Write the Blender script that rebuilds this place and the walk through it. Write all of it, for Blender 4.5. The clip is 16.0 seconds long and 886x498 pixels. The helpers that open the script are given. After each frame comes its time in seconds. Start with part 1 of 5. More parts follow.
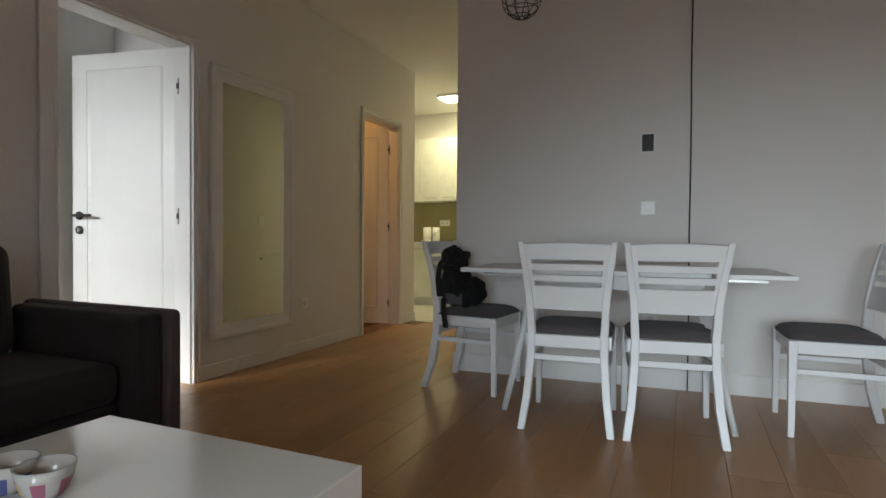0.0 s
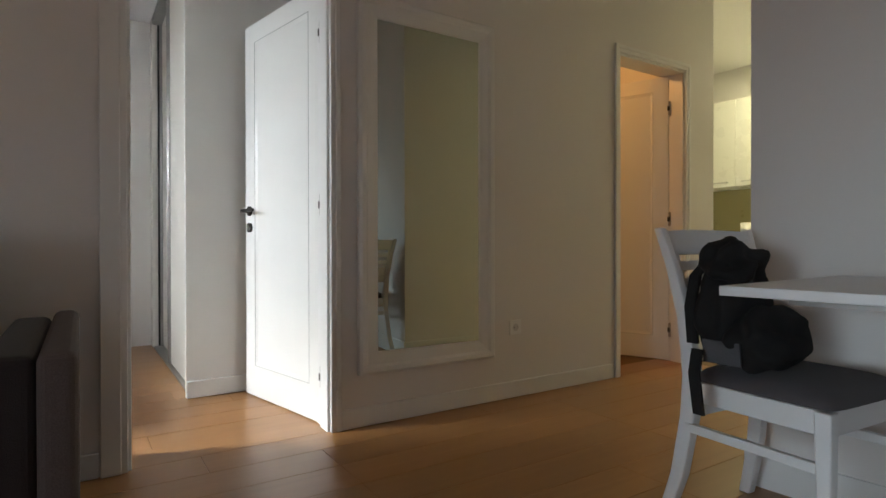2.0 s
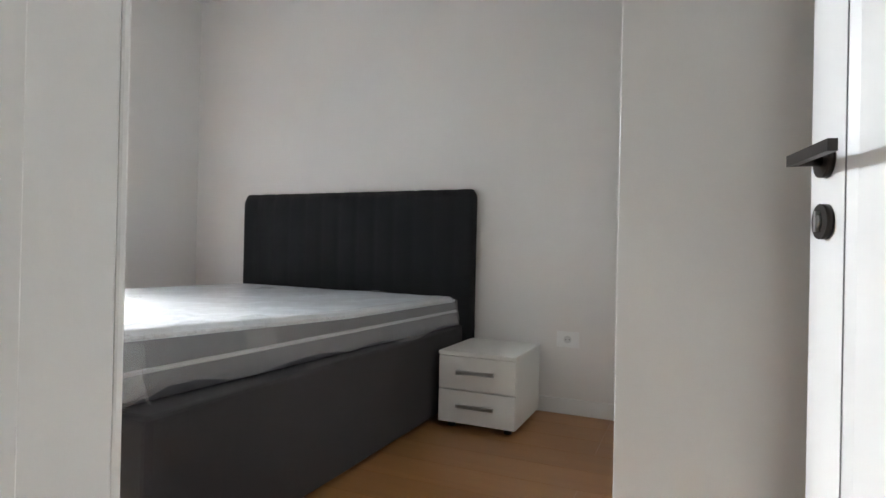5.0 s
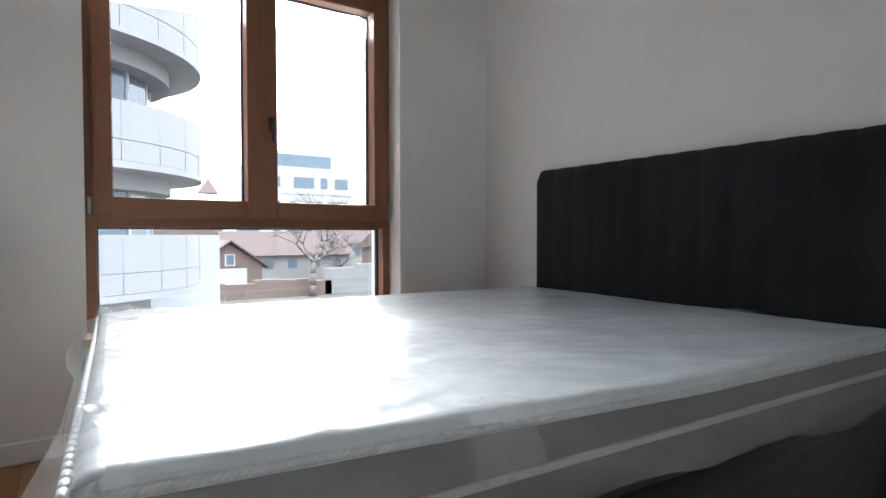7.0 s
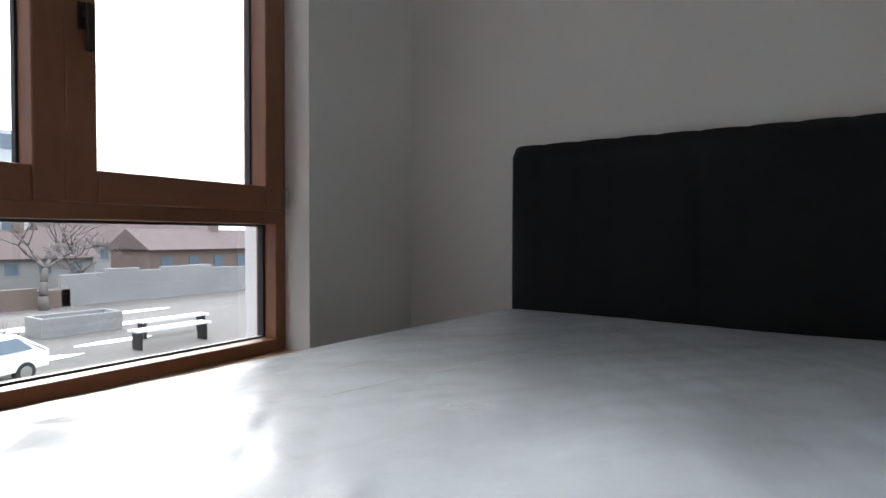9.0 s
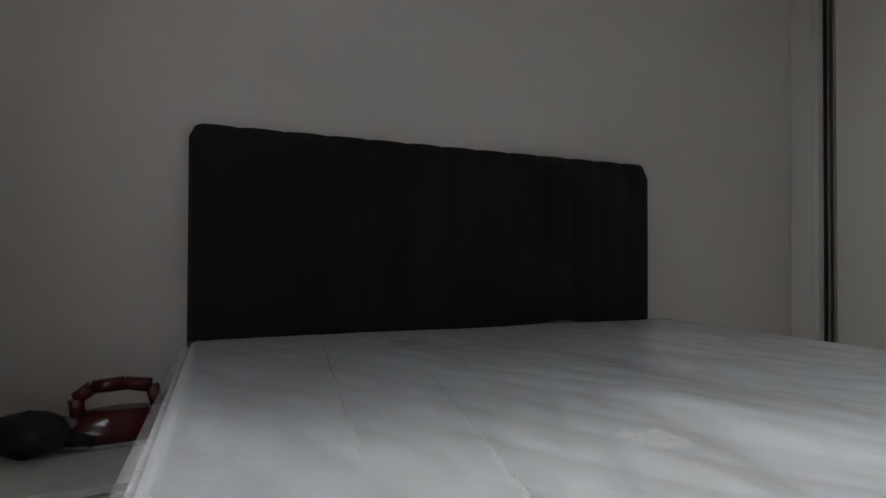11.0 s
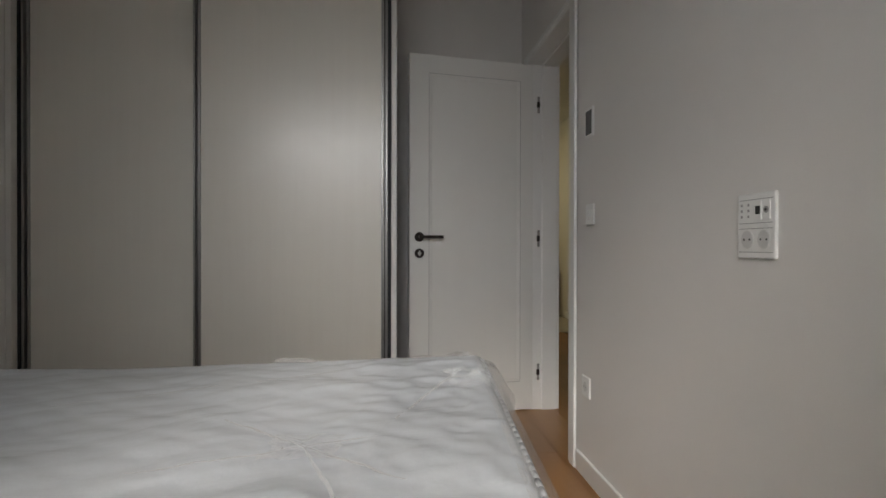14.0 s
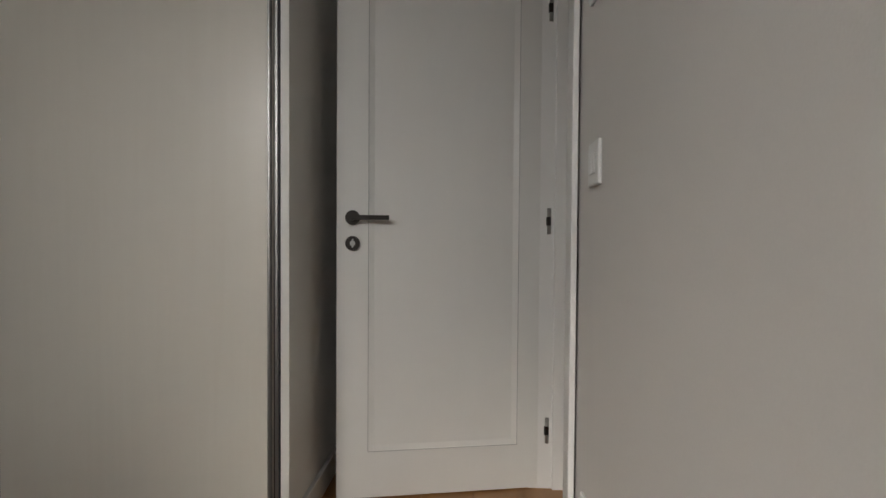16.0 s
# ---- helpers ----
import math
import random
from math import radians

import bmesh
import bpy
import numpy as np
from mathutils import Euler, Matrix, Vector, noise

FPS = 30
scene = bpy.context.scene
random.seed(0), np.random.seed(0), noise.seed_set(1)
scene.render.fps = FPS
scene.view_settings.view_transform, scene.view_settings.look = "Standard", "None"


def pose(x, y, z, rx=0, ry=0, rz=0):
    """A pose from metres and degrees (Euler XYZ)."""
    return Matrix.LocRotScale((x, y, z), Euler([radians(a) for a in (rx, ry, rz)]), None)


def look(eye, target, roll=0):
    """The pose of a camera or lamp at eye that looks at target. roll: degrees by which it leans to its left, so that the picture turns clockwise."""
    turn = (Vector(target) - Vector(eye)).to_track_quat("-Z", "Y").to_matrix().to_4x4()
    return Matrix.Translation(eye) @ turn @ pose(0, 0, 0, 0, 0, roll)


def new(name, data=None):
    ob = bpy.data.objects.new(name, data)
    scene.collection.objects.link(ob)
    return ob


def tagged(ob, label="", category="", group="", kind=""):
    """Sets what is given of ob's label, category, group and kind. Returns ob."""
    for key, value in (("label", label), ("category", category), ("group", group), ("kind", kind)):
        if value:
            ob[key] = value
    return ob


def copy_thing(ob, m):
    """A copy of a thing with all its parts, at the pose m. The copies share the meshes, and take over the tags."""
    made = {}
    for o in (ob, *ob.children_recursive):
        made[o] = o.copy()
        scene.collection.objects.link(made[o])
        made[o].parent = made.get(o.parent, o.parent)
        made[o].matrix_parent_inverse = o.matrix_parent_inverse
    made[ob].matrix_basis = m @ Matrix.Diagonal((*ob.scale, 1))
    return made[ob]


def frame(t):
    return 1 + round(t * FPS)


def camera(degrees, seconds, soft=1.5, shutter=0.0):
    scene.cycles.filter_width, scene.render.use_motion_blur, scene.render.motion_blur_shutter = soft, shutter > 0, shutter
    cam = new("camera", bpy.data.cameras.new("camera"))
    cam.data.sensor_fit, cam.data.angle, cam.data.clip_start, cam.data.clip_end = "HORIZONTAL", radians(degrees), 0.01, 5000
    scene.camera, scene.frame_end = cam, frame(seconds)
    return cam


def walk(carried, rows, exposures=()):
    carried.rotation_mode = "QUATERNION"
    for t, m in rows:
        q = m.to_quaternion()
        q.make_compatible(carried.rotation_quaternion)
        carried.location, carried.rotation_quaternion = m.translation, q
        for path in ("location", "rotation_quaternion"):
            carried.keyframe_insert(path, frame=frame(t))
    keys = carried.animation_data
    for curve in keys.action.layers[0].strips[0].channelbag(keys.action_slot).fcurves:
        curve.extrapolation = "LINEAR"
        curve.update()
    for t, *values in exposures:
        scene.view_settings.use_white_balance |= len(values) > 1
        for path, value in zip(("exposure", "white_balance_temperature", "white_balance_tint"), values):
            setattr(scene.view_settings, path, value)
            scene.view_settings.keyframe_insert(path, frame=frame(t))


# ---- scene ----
cam = camera(77.1, 16.0)
PATH = [
    (0, (2.7, -2.466, 0.872), (1.893, -0.637, 0.837), 0.4),
    (0.5, (2.735, -2.085, 0.897), (1.801, -0.317, 0.86), 0.4),
    (1, (2.664, -1.67, 0.888), (1.444, -0.085, 0.851), 0.2),
    (1.5, (2.541, -1.272, 0.834), (1.071, 0.084, 0.817), -0.1),
    (2, (2.302, -0.956, 0.812), (0.627, 0.136, 0.802), -0.1),
    (2.5, (1.961, -0.712, 0.831), (0.129, 0.09, 0.815), 0.2),
    (3, (1.591, -0.51, 0.845), (-0.335, 0.027, 0.821), 0.2),
    (3.2, (1.451, -0.425, 0.828), (-0.51, -0.033, 0.817), 0.8),
    (3.5, (1.23, -0.383, 0.819), (-0.759, -0.172, 0.813), 0.9),
    (3.7, (1.08, -0.357, 0.821), (-0.918, -0.273, 0.827), 1.1),
    (5.8, (-0.329, -0.368, 0.877), (-1.877, -1.634, 0.838), 0.1),
    (6, (-0.433, -0.456, 0.88), (-1.898, -1.817, 0.829), -0.2),
    (6.5, (-0.622, -0.709, 0.905), (-1.814, -2.314, 0.856), -0.1),
    (7, (-0.715, -1.015, 0.881), (-1.84, -2.668, 0.831), -0.1),
    (7.5, (-0.757, -1.362, 0.9), (-1.945, -2.971, 0.854), 0.1),
    (8, (-0.808, -1.707, 0.887), (-2.111, -3.223, 0.845), 0.5),
    (8.2, (-0.81, -1.802, 0.894), (-2.196, -3.243, 0.849), 0.3),
    (10.3, (-1.029, -3.004, 0.845), (-3.027, -2.902, 0.85), 0.5),
    (10.5, (-1.041, -3.084, 0.847), (-3.002, -2.691, 0.861), 0.3),
    (11, (-1.086, -3.191, 0.842), (-2.9, -2.349, 0.869), 0.2),
    (11.5, (-1.229, -3.205, 0.809), (-2.838, -2.018, 0.842), -0.1),
    (12, (-1.29, -3.234, 0.834), (-2.634, -1.753, 0.859), 0.2),
    (12.5, (-1.321, -3.254, 0.87), (-2.064, -1.398, 0.891), 0.0),
    (13, (-1.243, -3.27, 0.912), (-1.566, -1.296, 0.908), 0.2),
    (13.5, (-1.155, -3.284, 0.925), (-1.16, -1.284, 0.918), 0.5),
    (14, (-0.972, -3.23, 0.954), (-0.783, -1.239, 0.944), 0.1),
    (14.5, (-0.747, -3.106, 0.963), (-0.574, -1.113, 0.948), -0.3),
    (15, (-0.59, -2.859, 0.927), (-0.495, -0.861, 0.908), -0.1),
    (15.5, (-0.471, -2.526, 0.931), (-0.49, -0.527, 0.895), 0.3),
    (16, (-0.407, -2.119, 0.946), (-0.498, -0.122, 0.896), 0.4),
]
walk(cam, [(t, look(eye, target, roll)) for t, eye, target, roll in PATH],
     exposures=[(0, 1.1, 6250, 5), (1.5, 1.1, 6250, 6), (2.5, 1.45, 6000, 5), (3.7, 1.42, 6150, 5), (5.8, 1.2, 6150, 9), (6.5, 1.0, 6000, 8), (7.0, 0.75, 5950, 7), (8.2, 0.4, 5900, 7),
                (10.3, -0.55, 6200, 8), (11.0, -0.5, 6250, 8), (11.7, -0.5, 6350, 9), (13.0, -0.6, 6650, 10), (14.5, -0.7, 6750, 10), (16.0, -0.6, 6950, 10)])

# ---- world, sun, large lights ----
world = bpy.data.worlds.new("sky")
scene.world = world
world.use_nodes = True
wn = world.node_tree.nodes
wl = world.node_tree.links
sky = wn.new("ShaderNodeTexSky")
sky.sky_type = "NISHITA"
sky.sun_disc = False
sky.sun_elevation = radians(27)
sky.sun_rotation = radians(200)
sky.air_density, sky.dust_density, sky.ozone_density = 1.0, 6.0, 1.0
overcast = wn.new("ShaderNodeMixRGB")
overcast.inputs["Fac"].default_value = 0.7
# an overcast sky is about three times as bright overhead as at the horizon
way, split, climb, dome = wn.new("ShaderNodeTexCoord"), wn.new("ShaderNodeSeparateXYZ"), wn.new("ShaderNodeMapRange"), wn.new("ShaderNodeMixRGB")
climb.inputs["From Min"].default_value, climb.inputs["From Max"].default_value = 0.12, 0.9
dome.inputs["Color1"].default_value, dome.inputs["Color2"].default_value = (18.0, 18.7, 19.7, 1), (54.0, 56.0, 59.0, 1)
wl.new(way.outputs["Generated"], split.inputs["Vector"])
wl.new(split.outputs["Z"], climb.inputs["Value"])
wl.new(climb.outputs["Result"], dome.inputs["Fac"])
wl.new(dome.outputs["Color"], overcast.inputs["Color2"])
wl.new(sky.outputs["Color"], overcast.inputs["Color1"])
wl.new(overcast.outputs["Color"], wn["Background"].inputs["Color"])
wn["Background"].inputs["Strength"].default_value = 0.15

SUN = bpy.data.lights.new("sun", "SUN")
SUN.energy, SUN.angle, SUN.color = 3.0, radians(16), (1.0, 0.96, 0.9)
sun = new("sun", SUN)
sun.matrix_world = look((-6.0, -14.0, 16.0), (-6.0 + 3.2, -14.0 + 8.5, 16.0 - 4.6))


def area_lamp(name, eye, target, w, h, watts, color):
    data = bpy.data.lights.new(name, "AREA")
    data.shape, data.size, data.size_y, data.energy, data.color = "RECTANGLE", w, h, watts, color
    ob = new(name, data)
    ob.matrix_world = look(eye, target)
    return ob


area_lamp("bedroom_window_daylight", (-1.52, -4.0, 2.08), (-0.85, -0.4, 0.75), 1.34, 0.16, 8, (0.93, 0.96, 1.0)).data.spread = radians(62)
area_lamp("living_window_daylight", (3.1, -4.13, 0.95), (3.3, 0, -0.35), 2.0, 0.8, 8.5, (0.84, 0.93, 1.0)).data.spread = radians(62)

# ---- materials ----


def material(name, base, rough=0.5, metal=0.0, vary=0.06, scale=6.0, grain=0.02, grain_scale=220.0, bump=0.05, stretch=(1, 1, 1), coat=0.0, sheen=0.0):
    """A painted, woven or worn surface: large and small variation of the colour, fine relief."""
    m = bpy.data.materials.new(name)
    m.use_nodes = True
    n, l = m.node_tree.nodes, m.node_tree.links
    b = n["Principled BSDF"]
    b.inputs["Roughness"].default_value, b.inputs["Metallic"].default_value = rough, metal
    b.inputs["Coat Weight"].default_value = coat
    b.inputs["Coat Roughness"].default_value = 0.08
    b.inputs["Sheen Weight"].default_value = sheen
    co = n.new("ShaderNodeTexCoord")
    mp = n.new("ShaderNodeMapping")
    mp.inputs["Scale"].default_value = stretch
    l.new(co.outputs["Object"], mp.inputs["Vector"])
    big, small = n.new("ShaderNodeTexNoise"), n.new("ShaderNodeTexNoise")
    big.inputs["Scale"].default_value, big.inputs["Detail"].default_value = scale, 4
    small.inputs["Scale"].default_value, small.inputs["Detail"].default_value = grain_scale, 3
    for t in (big, small):
        l.new(mp.outputs["Vector"], t.inputs["Vector"])
    mix = n.new("ShaderNodeMixRGB")
    lo, hi = [max(0, c * (1 - vary)) for c in base], [min(1, c * (1 + vary)) for c in base]
    mix.inputs["Color1"].default_value, mix.inputs["Color2"].default_value = (*lo, 1), (*hi, 1)
    l.new(big.outputs["Fac"], mix.inputs["Fac"])
    mul = n.new("ShaderNodeMixRGB")
    mul.blend_type = "MULTIPLY"
    mul.inputs["Fac"].default_value = 1.0
    ramp = n.new("ShaderNodeMapRange")
    ramp.inputs["To Min"].default_value, ramp.inputs["To Max"].default_value = 1 - grain * 2, 1.0
    l.new(small.outputs["Fac"], ramp.inputs["Value"])
    l.new(mix.outputs["Color"], mul.inputs["Color1"])
    l.new(ramp.outputs["Result"], mul.inputs["Color2"])
    l.new(mul.outputs["Color"], b.inputs["Base Color"])
    rr = n.new("ShaderNodeMapRange")
    rr.inputs["To Min"].default_value, rr.inputs["To Max"].default_value = max(0.02, rough - 0.06), min(1, rough + 0.06)
    l.new(big.outputs["Fac"], rr.inputs["Value"])
    l.new(rr.outputs["Result"], b.inputs["Roughness"])
    if bump:
        bp = n.new("ShaderNodeBump")
        bp.inputs["Strength"].default_value, bp.inputs["Distance"].default_value = bump, 0.004
        l.new(small.outputs["Fac"], bp.inputs["Height"])
        l.new(bp.outputs["Normal"], b.inputs["Normal"])
    return m


def wood(name, light, dark, rough, grain_axis=(30, 2, 30), per_piece=0.0, bump=0.04, coat=0.0):
    """Wood with a grain drawn out along one axis; pieces differ by their own random number."""
    m = bpy.data.materials.new(name)
    m.use_nodes = True
    n, l = m.node_tree.nodes, m.node_tree.links
    b = n["Principled BSDF"]
    b.inputs["Roughness"].default_value = rough
    b.inputs["Coat Weight"].default_value, b.inputs["Coat Roughness"].default_value = coat, 0.2
    co, info, mp = n.new("ShaderNodeTexCoord"), n.new("ShaderNodeObjectInfo"), n.new("ShaderNodeMapping")
    mp.inputs["Scale"].default_value = grain_axis
    shift = n.new("ShaderNodeVectorMath")
    shift.operation = "MULTIPLY_ADD"
    shift.inputs[1].default_value, shift.inputs[2].default_value = (13.0, 31.0, 7.0), (0, 0, 0)
    l.new(info.outputs["Random"], shift.inputs[0])
    add = n.new("ShaderNodeVectorMath")
    l.new(co.outputs["Object"], add.inputs[0])
    l.new(shift.outputs["Vector"], add.inputs[1])
    l.new(add.outputs["Vector"], mp.inputs["Vector"])
    streak, fine = n.new("ShaderNodeTexNoise"), n.new("ShaderNodeTexNoise")
    streak.inputs["Scale"].default_value, streak.inputs["Detail"].default_value, streak.inputs["Distortion"].default_value = 0.7, 6, 1.2
    fine.inputs["Scale"].default_value, fine.inputs["Detail"].default_value = 6.0, 3
    l.new(mp.outputs["Vector"], streak.inputs["Vector"])
    l.new(mp.outputs["Vector"], fine.inputs["Vector"])
    mix = n.new("ShaderNodeMixRGB")
    mix.inputs["Color1"].default_value, mix.inputs["Color2"].default_value = (*dark, 1), (*light, 1)
    l.new(streak.outputs["Fac"], mix.inputs["Fac"])
    val = n.new("ShaderNodeHueSaturation")
    mr = n.new("ShaderNodeMapRange")
    mr.inputs["To Min"].default_value, mr.inputs["To Max"].default_value = 1 - per_piece, 1 + per_piece
    l.new(info.outputs["Random"], mr.inputs["Value"])
    l.new(mr.outputs["Result"], val.inputs["Value"])
    l.new(mix.outputs["Color"], val.inputs["Color"])
    l.new(val.outputs["Color"], b.inputs["Base Color"])
    bp = n.new("ShaderNodeBump")
    bp.inputs["Strength"].default_value, bp.inputs["Distance"].default_value = bump, 0.002
    l.new(fine.outputs["Fac"], bp.inputs["Height"])
    l.new(bp.outputs["Normal"], b.inputs["Normal"])
    return m


def glass(name, tint=(1, 1, 1), rough=0.0):
    m = bpy.data.materials.new(name)
    m.use_nodes = True
    b = m.node_tree.nodes["Principled BSDF"]
    b.inputs["Base Color"].default_value = (*tint, 1)
    b.inputs["Roughness"].default_value, b.inputs["Transmission Weight"].default_value, b.inputs["IOR"].default_value = rough, 1.0, 1.45
    return m


def lamp_glow(name, color, strength):
    m = bpy.data.materials.new(name)
    m.use_nodes = True
    b = m.node_tree.nodes["Principled BSDF"]
    b.inputs["Emission Color"].default_value, b.inputs["Emission Strength"].default_value = (*color, 1), strength
    return m


def clear_film(name, cover=0.35):
    """Thin clear plastic film: mostly see-through, with sharp gloss on its creases."""
    m = bpy.data.materials.new(name)
    m.use_nodes = True
    n, l = m.node_tree.nodes, m.node_tree.links
    b = n["Principled BSDF"]
    b.inputs["Base Color"].default_value, b.inputs["Roughness"].default_value = (0.9, 0.92, 0.94, 1), 0.12
    b.inputs["Specular IOR Level"].default_value = 0.7
    noise_t, bp, co = n.new("ShaderNodeTexNoise"), n.new("ShaderNodeBump"), n.new("ShaderNodeTexCoord")
    noise_t.inputs["Scale"].default_value, noise_t.inputs["Detail"].default_value, noise_t.inputs["Distortion"].default_value = 8, 3, 1.2
    l.new(co.outputs["Object"], noise_t.inputs["Vector"])
    l.new(noise_t.outputs["Fac"], bp.inputs["Height"])
    bp.inputs["Strength"].default_value, bp.inputs["Distance"].default_value = 0.6, 0.02
    l.new(bp.outputs["Normal"], b.inputs["Normal"])
    clear, mix = n.new("ShaderNodeBsdfTransparent"), n.new("ShaderNodeMixShader")
    fac = n.new("ShaderNodeMapRange")
    fac.inputs["To Min"].default_value, fac.inputs["To Max"].default_value = cover * 0.7, cover * 1.3
    l.new(noise_t.outputs["Fac"], fac.inputs["Value"])
    l.new(fac.outputs["Result"], mix.inputs["Fac"])
    l.new(clear.outputs["BSDF"], mix.inputs[1])
    l.new(b.outputs["BSDF"], mix.inputs[2])
    l.new(mix.outputs["Shader"], n["Material Output"].inputs["Surface"])
    return m


WALL = material("white_wall_paint", (0.80, 0.778, 0.756), 0.75, vary=0.025, scale=1.3, grain=0.02, grain_scale=260, bump=0.10)
CEIL = material("ceiling_paint", (0.82, 0.81, 0.79), 0.85, vary=0.02, scale=1.0, bump=0.06)
TRIM = material("white_lacquered_trim", (0.82, 0.82, 0.81), 0.32, vary=0.02, scale=3, grain=0.01, bump=0.02)
DOOR = material("white_lacquered_door", (0.82, 0.82, 0.80), 0.35, vary=0.02, scale=2, grain=0.015, grain_scale=90, bump=0.05, stretch=(6, 6, 0.6))
FLOOR_DARK = material("floor_joint", (0.17, 0.09, 0.038), 0.6)
OAK = wood("oak_laminate", (0.38, 0.190, 0.066), (0.28, 0.128, 0.042), 0.32, (26, 1.6, 26), per_piece=0.09)
TILE = material("pale_floor_tile", (0.62, 0.60, 0.54), 0.3, vary=0.05, scale=4)
GROUT = material("grey_grout", (0.35, 0.34, 0.31), 0.9)
FRAME_WOOD = wood("stained_window_wood", (0.27, 0.115, 0.055), (0.17, 0.068, 0.032), 0.42, (2, 30, 30), bump=0.05)
FRAME_WOOD_UP = wood("stained_window_wood_upright", (0.27, 0.115, 0.055), (0.17, 0.068, 0.032), 0.42, (30, 30, 2), bump=0.05)
SILL_WOOD = wood("oak_sill_wood", (0.42, 0.24, 0.11), (0.28, 0.14, 0.06), 0.45, (2, 30, 30), bump=0.05)
# black for gaskets and seams, and for painted shade in the wardrobe gaps
GASKET_GAP = material("black_gasket_and_gap_shade", (0.02, 0.02, 0.022), 0.6)
PANE = glass("window_glass")
MIRROR = material("silvered_mirror", (0.62, 0.66, 0.60), 0.02, 1.0, vary=0.0, grain=0.0, bump=0.0)
MIRROR.node_tree.nodes["Principled BSDF"].inputs["Roughness"].default_value = 0.01
for link in list(MIRROR.node_tree.links):
    if link.to_socket.name == "Roughness":
        MIRROR.node_tree.links.remove(link)
STEEL = material("brushed_steel", (0.55, 0.55, 0.54), 0.3, 1.0, vary=0.05, bump=0.03)
DARK_METAL = material("dark_bronze_metal", (0.05, 0.045, 0.042), 0.35, 0.8)
ALU = material("anodised_aluminium", (0.42, 0.41, 0.40), 0.35, 0.9, vary=0.04, stretch=(20, 20, 1))
ALU_GROOVE = material("shaded_aluminium_groove", (0.16, 0.155, 0.15), 0.4, 0.8)
BLACK = material("black_plastic", (0.012, 0.012, 0.013), 0.4)
CHARCOAL = material("charcoal_upholstery", (0.0068, 0.0070, 0.0098), 0.9, vary=0.15, scale=5, grain=0.2, grain_scale=500, bump=0.4, sheen=0.03)
BASE_CLOTH = material("dark_grey_bed_fabric", (0.030, 0.027, 0.031), 0.92, vary=0.15, scale=5, grain=0.25, grain_scale=450, bump=0.4, sheen=0.1)
SOFA = material("dark_brown_sofa_fabric", (0.038, 0.028, 0.030), 0.95, vary=0.15, scale=7, grain=0.3, grain_scale=420, bump=0.5, sheen=0.08)
SOFA_EDGE = material("grey_brown_sofa_welt", (0.155, 0.120, 0.116), 0.95, vary=0.1, grain=0.3, grain_scale=420, bump=0.5)
CUSHION = material("grey_seat_fabric", (0.115, 0.100, 0.105), 0.95, vary=0.12, grain=0.3, grain_scale=500, bump=0.4, sheen=0.1)
WHITE_WOOD = material("white_painted_wood", (0.80, 0.81, 0.82), 0.38, vary=0.03, scale=4, grain=0.02, bump=0.04)
WHITE_GLOSS = material("white_high_gloss", (0.82, 0.82, 0.81), 0.07, vary=0.01, scale=2, grain=0.0, bump=0.0, coat=0.5)
NIGHT = material("white_matt_laminate", (0.78, 0.77, 0.74), 0.4, vary=0.02, scale=3, grain=0.015, bump=0.02)
WARD = wood("pale_wood_grain_laminate", (0.77, 0.738, 0.67), (0.73, 0.692, 0.62), 0.33, (34, 34, 1.4), bump=0.12)
WARD.node_tree.nodes["Principled BSDF"].inputs["Coat Weight"].default_value = 0.6
WARD.node_tree.nodes["Principled BSDF"].inputs["Coat Roughness"].default_value = 0.30
WARD_PLAIN = material("cream_board", (0.74, 0.72, 0.68), 0.45, vary=0.02)
MATT_TOP = material("white_quilted_ticking", (0.63, 0.665, 0.70), 0.36, vary=0.10, scale=9, grain=0.03, grain_scale=90, bump=0.10, coat=0.8)
MATT_TOP.node_tree.nodes["Principled BSDF"].inputs["Coat Roughness"].default_value = 0.24
_n, _l = MATT_TOP.node_tree.nodes, MATT_TOP.node_tree.links
_c, _t, _b = _n.new("ShaderNodeTexCoord"), _n.new("ShaderNodeTexNoise"), _n.new("ShaderNodeBump")
_m = _n.new("ShaderNodeMapping")
_m.inputs["Scale"].default_value = (1.0, 1.7, 1.0)
_m.inputs["Rotation"].default_value = (0, 0, 0.5)
_t.inputs["Scale"].default_value, _t.inputs["Detail"].default_value, _t.inputs["Distortion"].default_value = 3.6, 3, 1.6
_l.new(_c.outputs["Object"], _m.inputs["Vector"])
_l.new(_m.outputs["Vector"], _t.inputs["Vector"])
_b.inputs["Strength"].default_value, _b.inputs["Distance"].default_value = 0.40, 0.010
_l.new(_t.outputs["Fac"], _b.inputs["Height"])
_l.new(_b.outputs["Normal"], _n["Principled BSDF"].inputs["Coat Normal"])
MATT_SIDE = material("grey_mattress_side", (0.065, 0.065, 0.074), 0.6, vary=0.12, scale=9, grain=0.25, grain_scale=300, bump=0.3, coat=0.3)
PIPING = material("pale_mattress_tape", (0.48, 0.47, 0.46), 0.5, vary=0.08, grain=0.2, grain_scale=300, bump=0.3)
STRIPED_TAPE = material("striped_mattress_tape", (0.50, 0.51, 0.53), 0.5, vary=0.05, grain=0.1, grain_scale=300, bump=0.2)
_n, _l = STRIPED_TAPE.node_tree.nodes, STRIPED_TAPE.node_tree.links
_c, _w, _x, _h = _n.new("ShaderNodeTexCoord"), _n.new("ShaderNodeTexWave"), _n.new("ShaderNodeMixRGB"), _n.new("ShaderNodeMapping")
_h.inputs["Rotation"].default_value = (0.5, 0.5, 0.78)
_w.inputs["Scale"].default_value = 48.0
_l.new(_c.outputs["Object"], _h.inputs["Vector"])
_l.new(_h.outputs["Vector"], _w.inputs["Vector"])
_l.new(_w.outputs["Fac"], _x.inputs["Fac"])
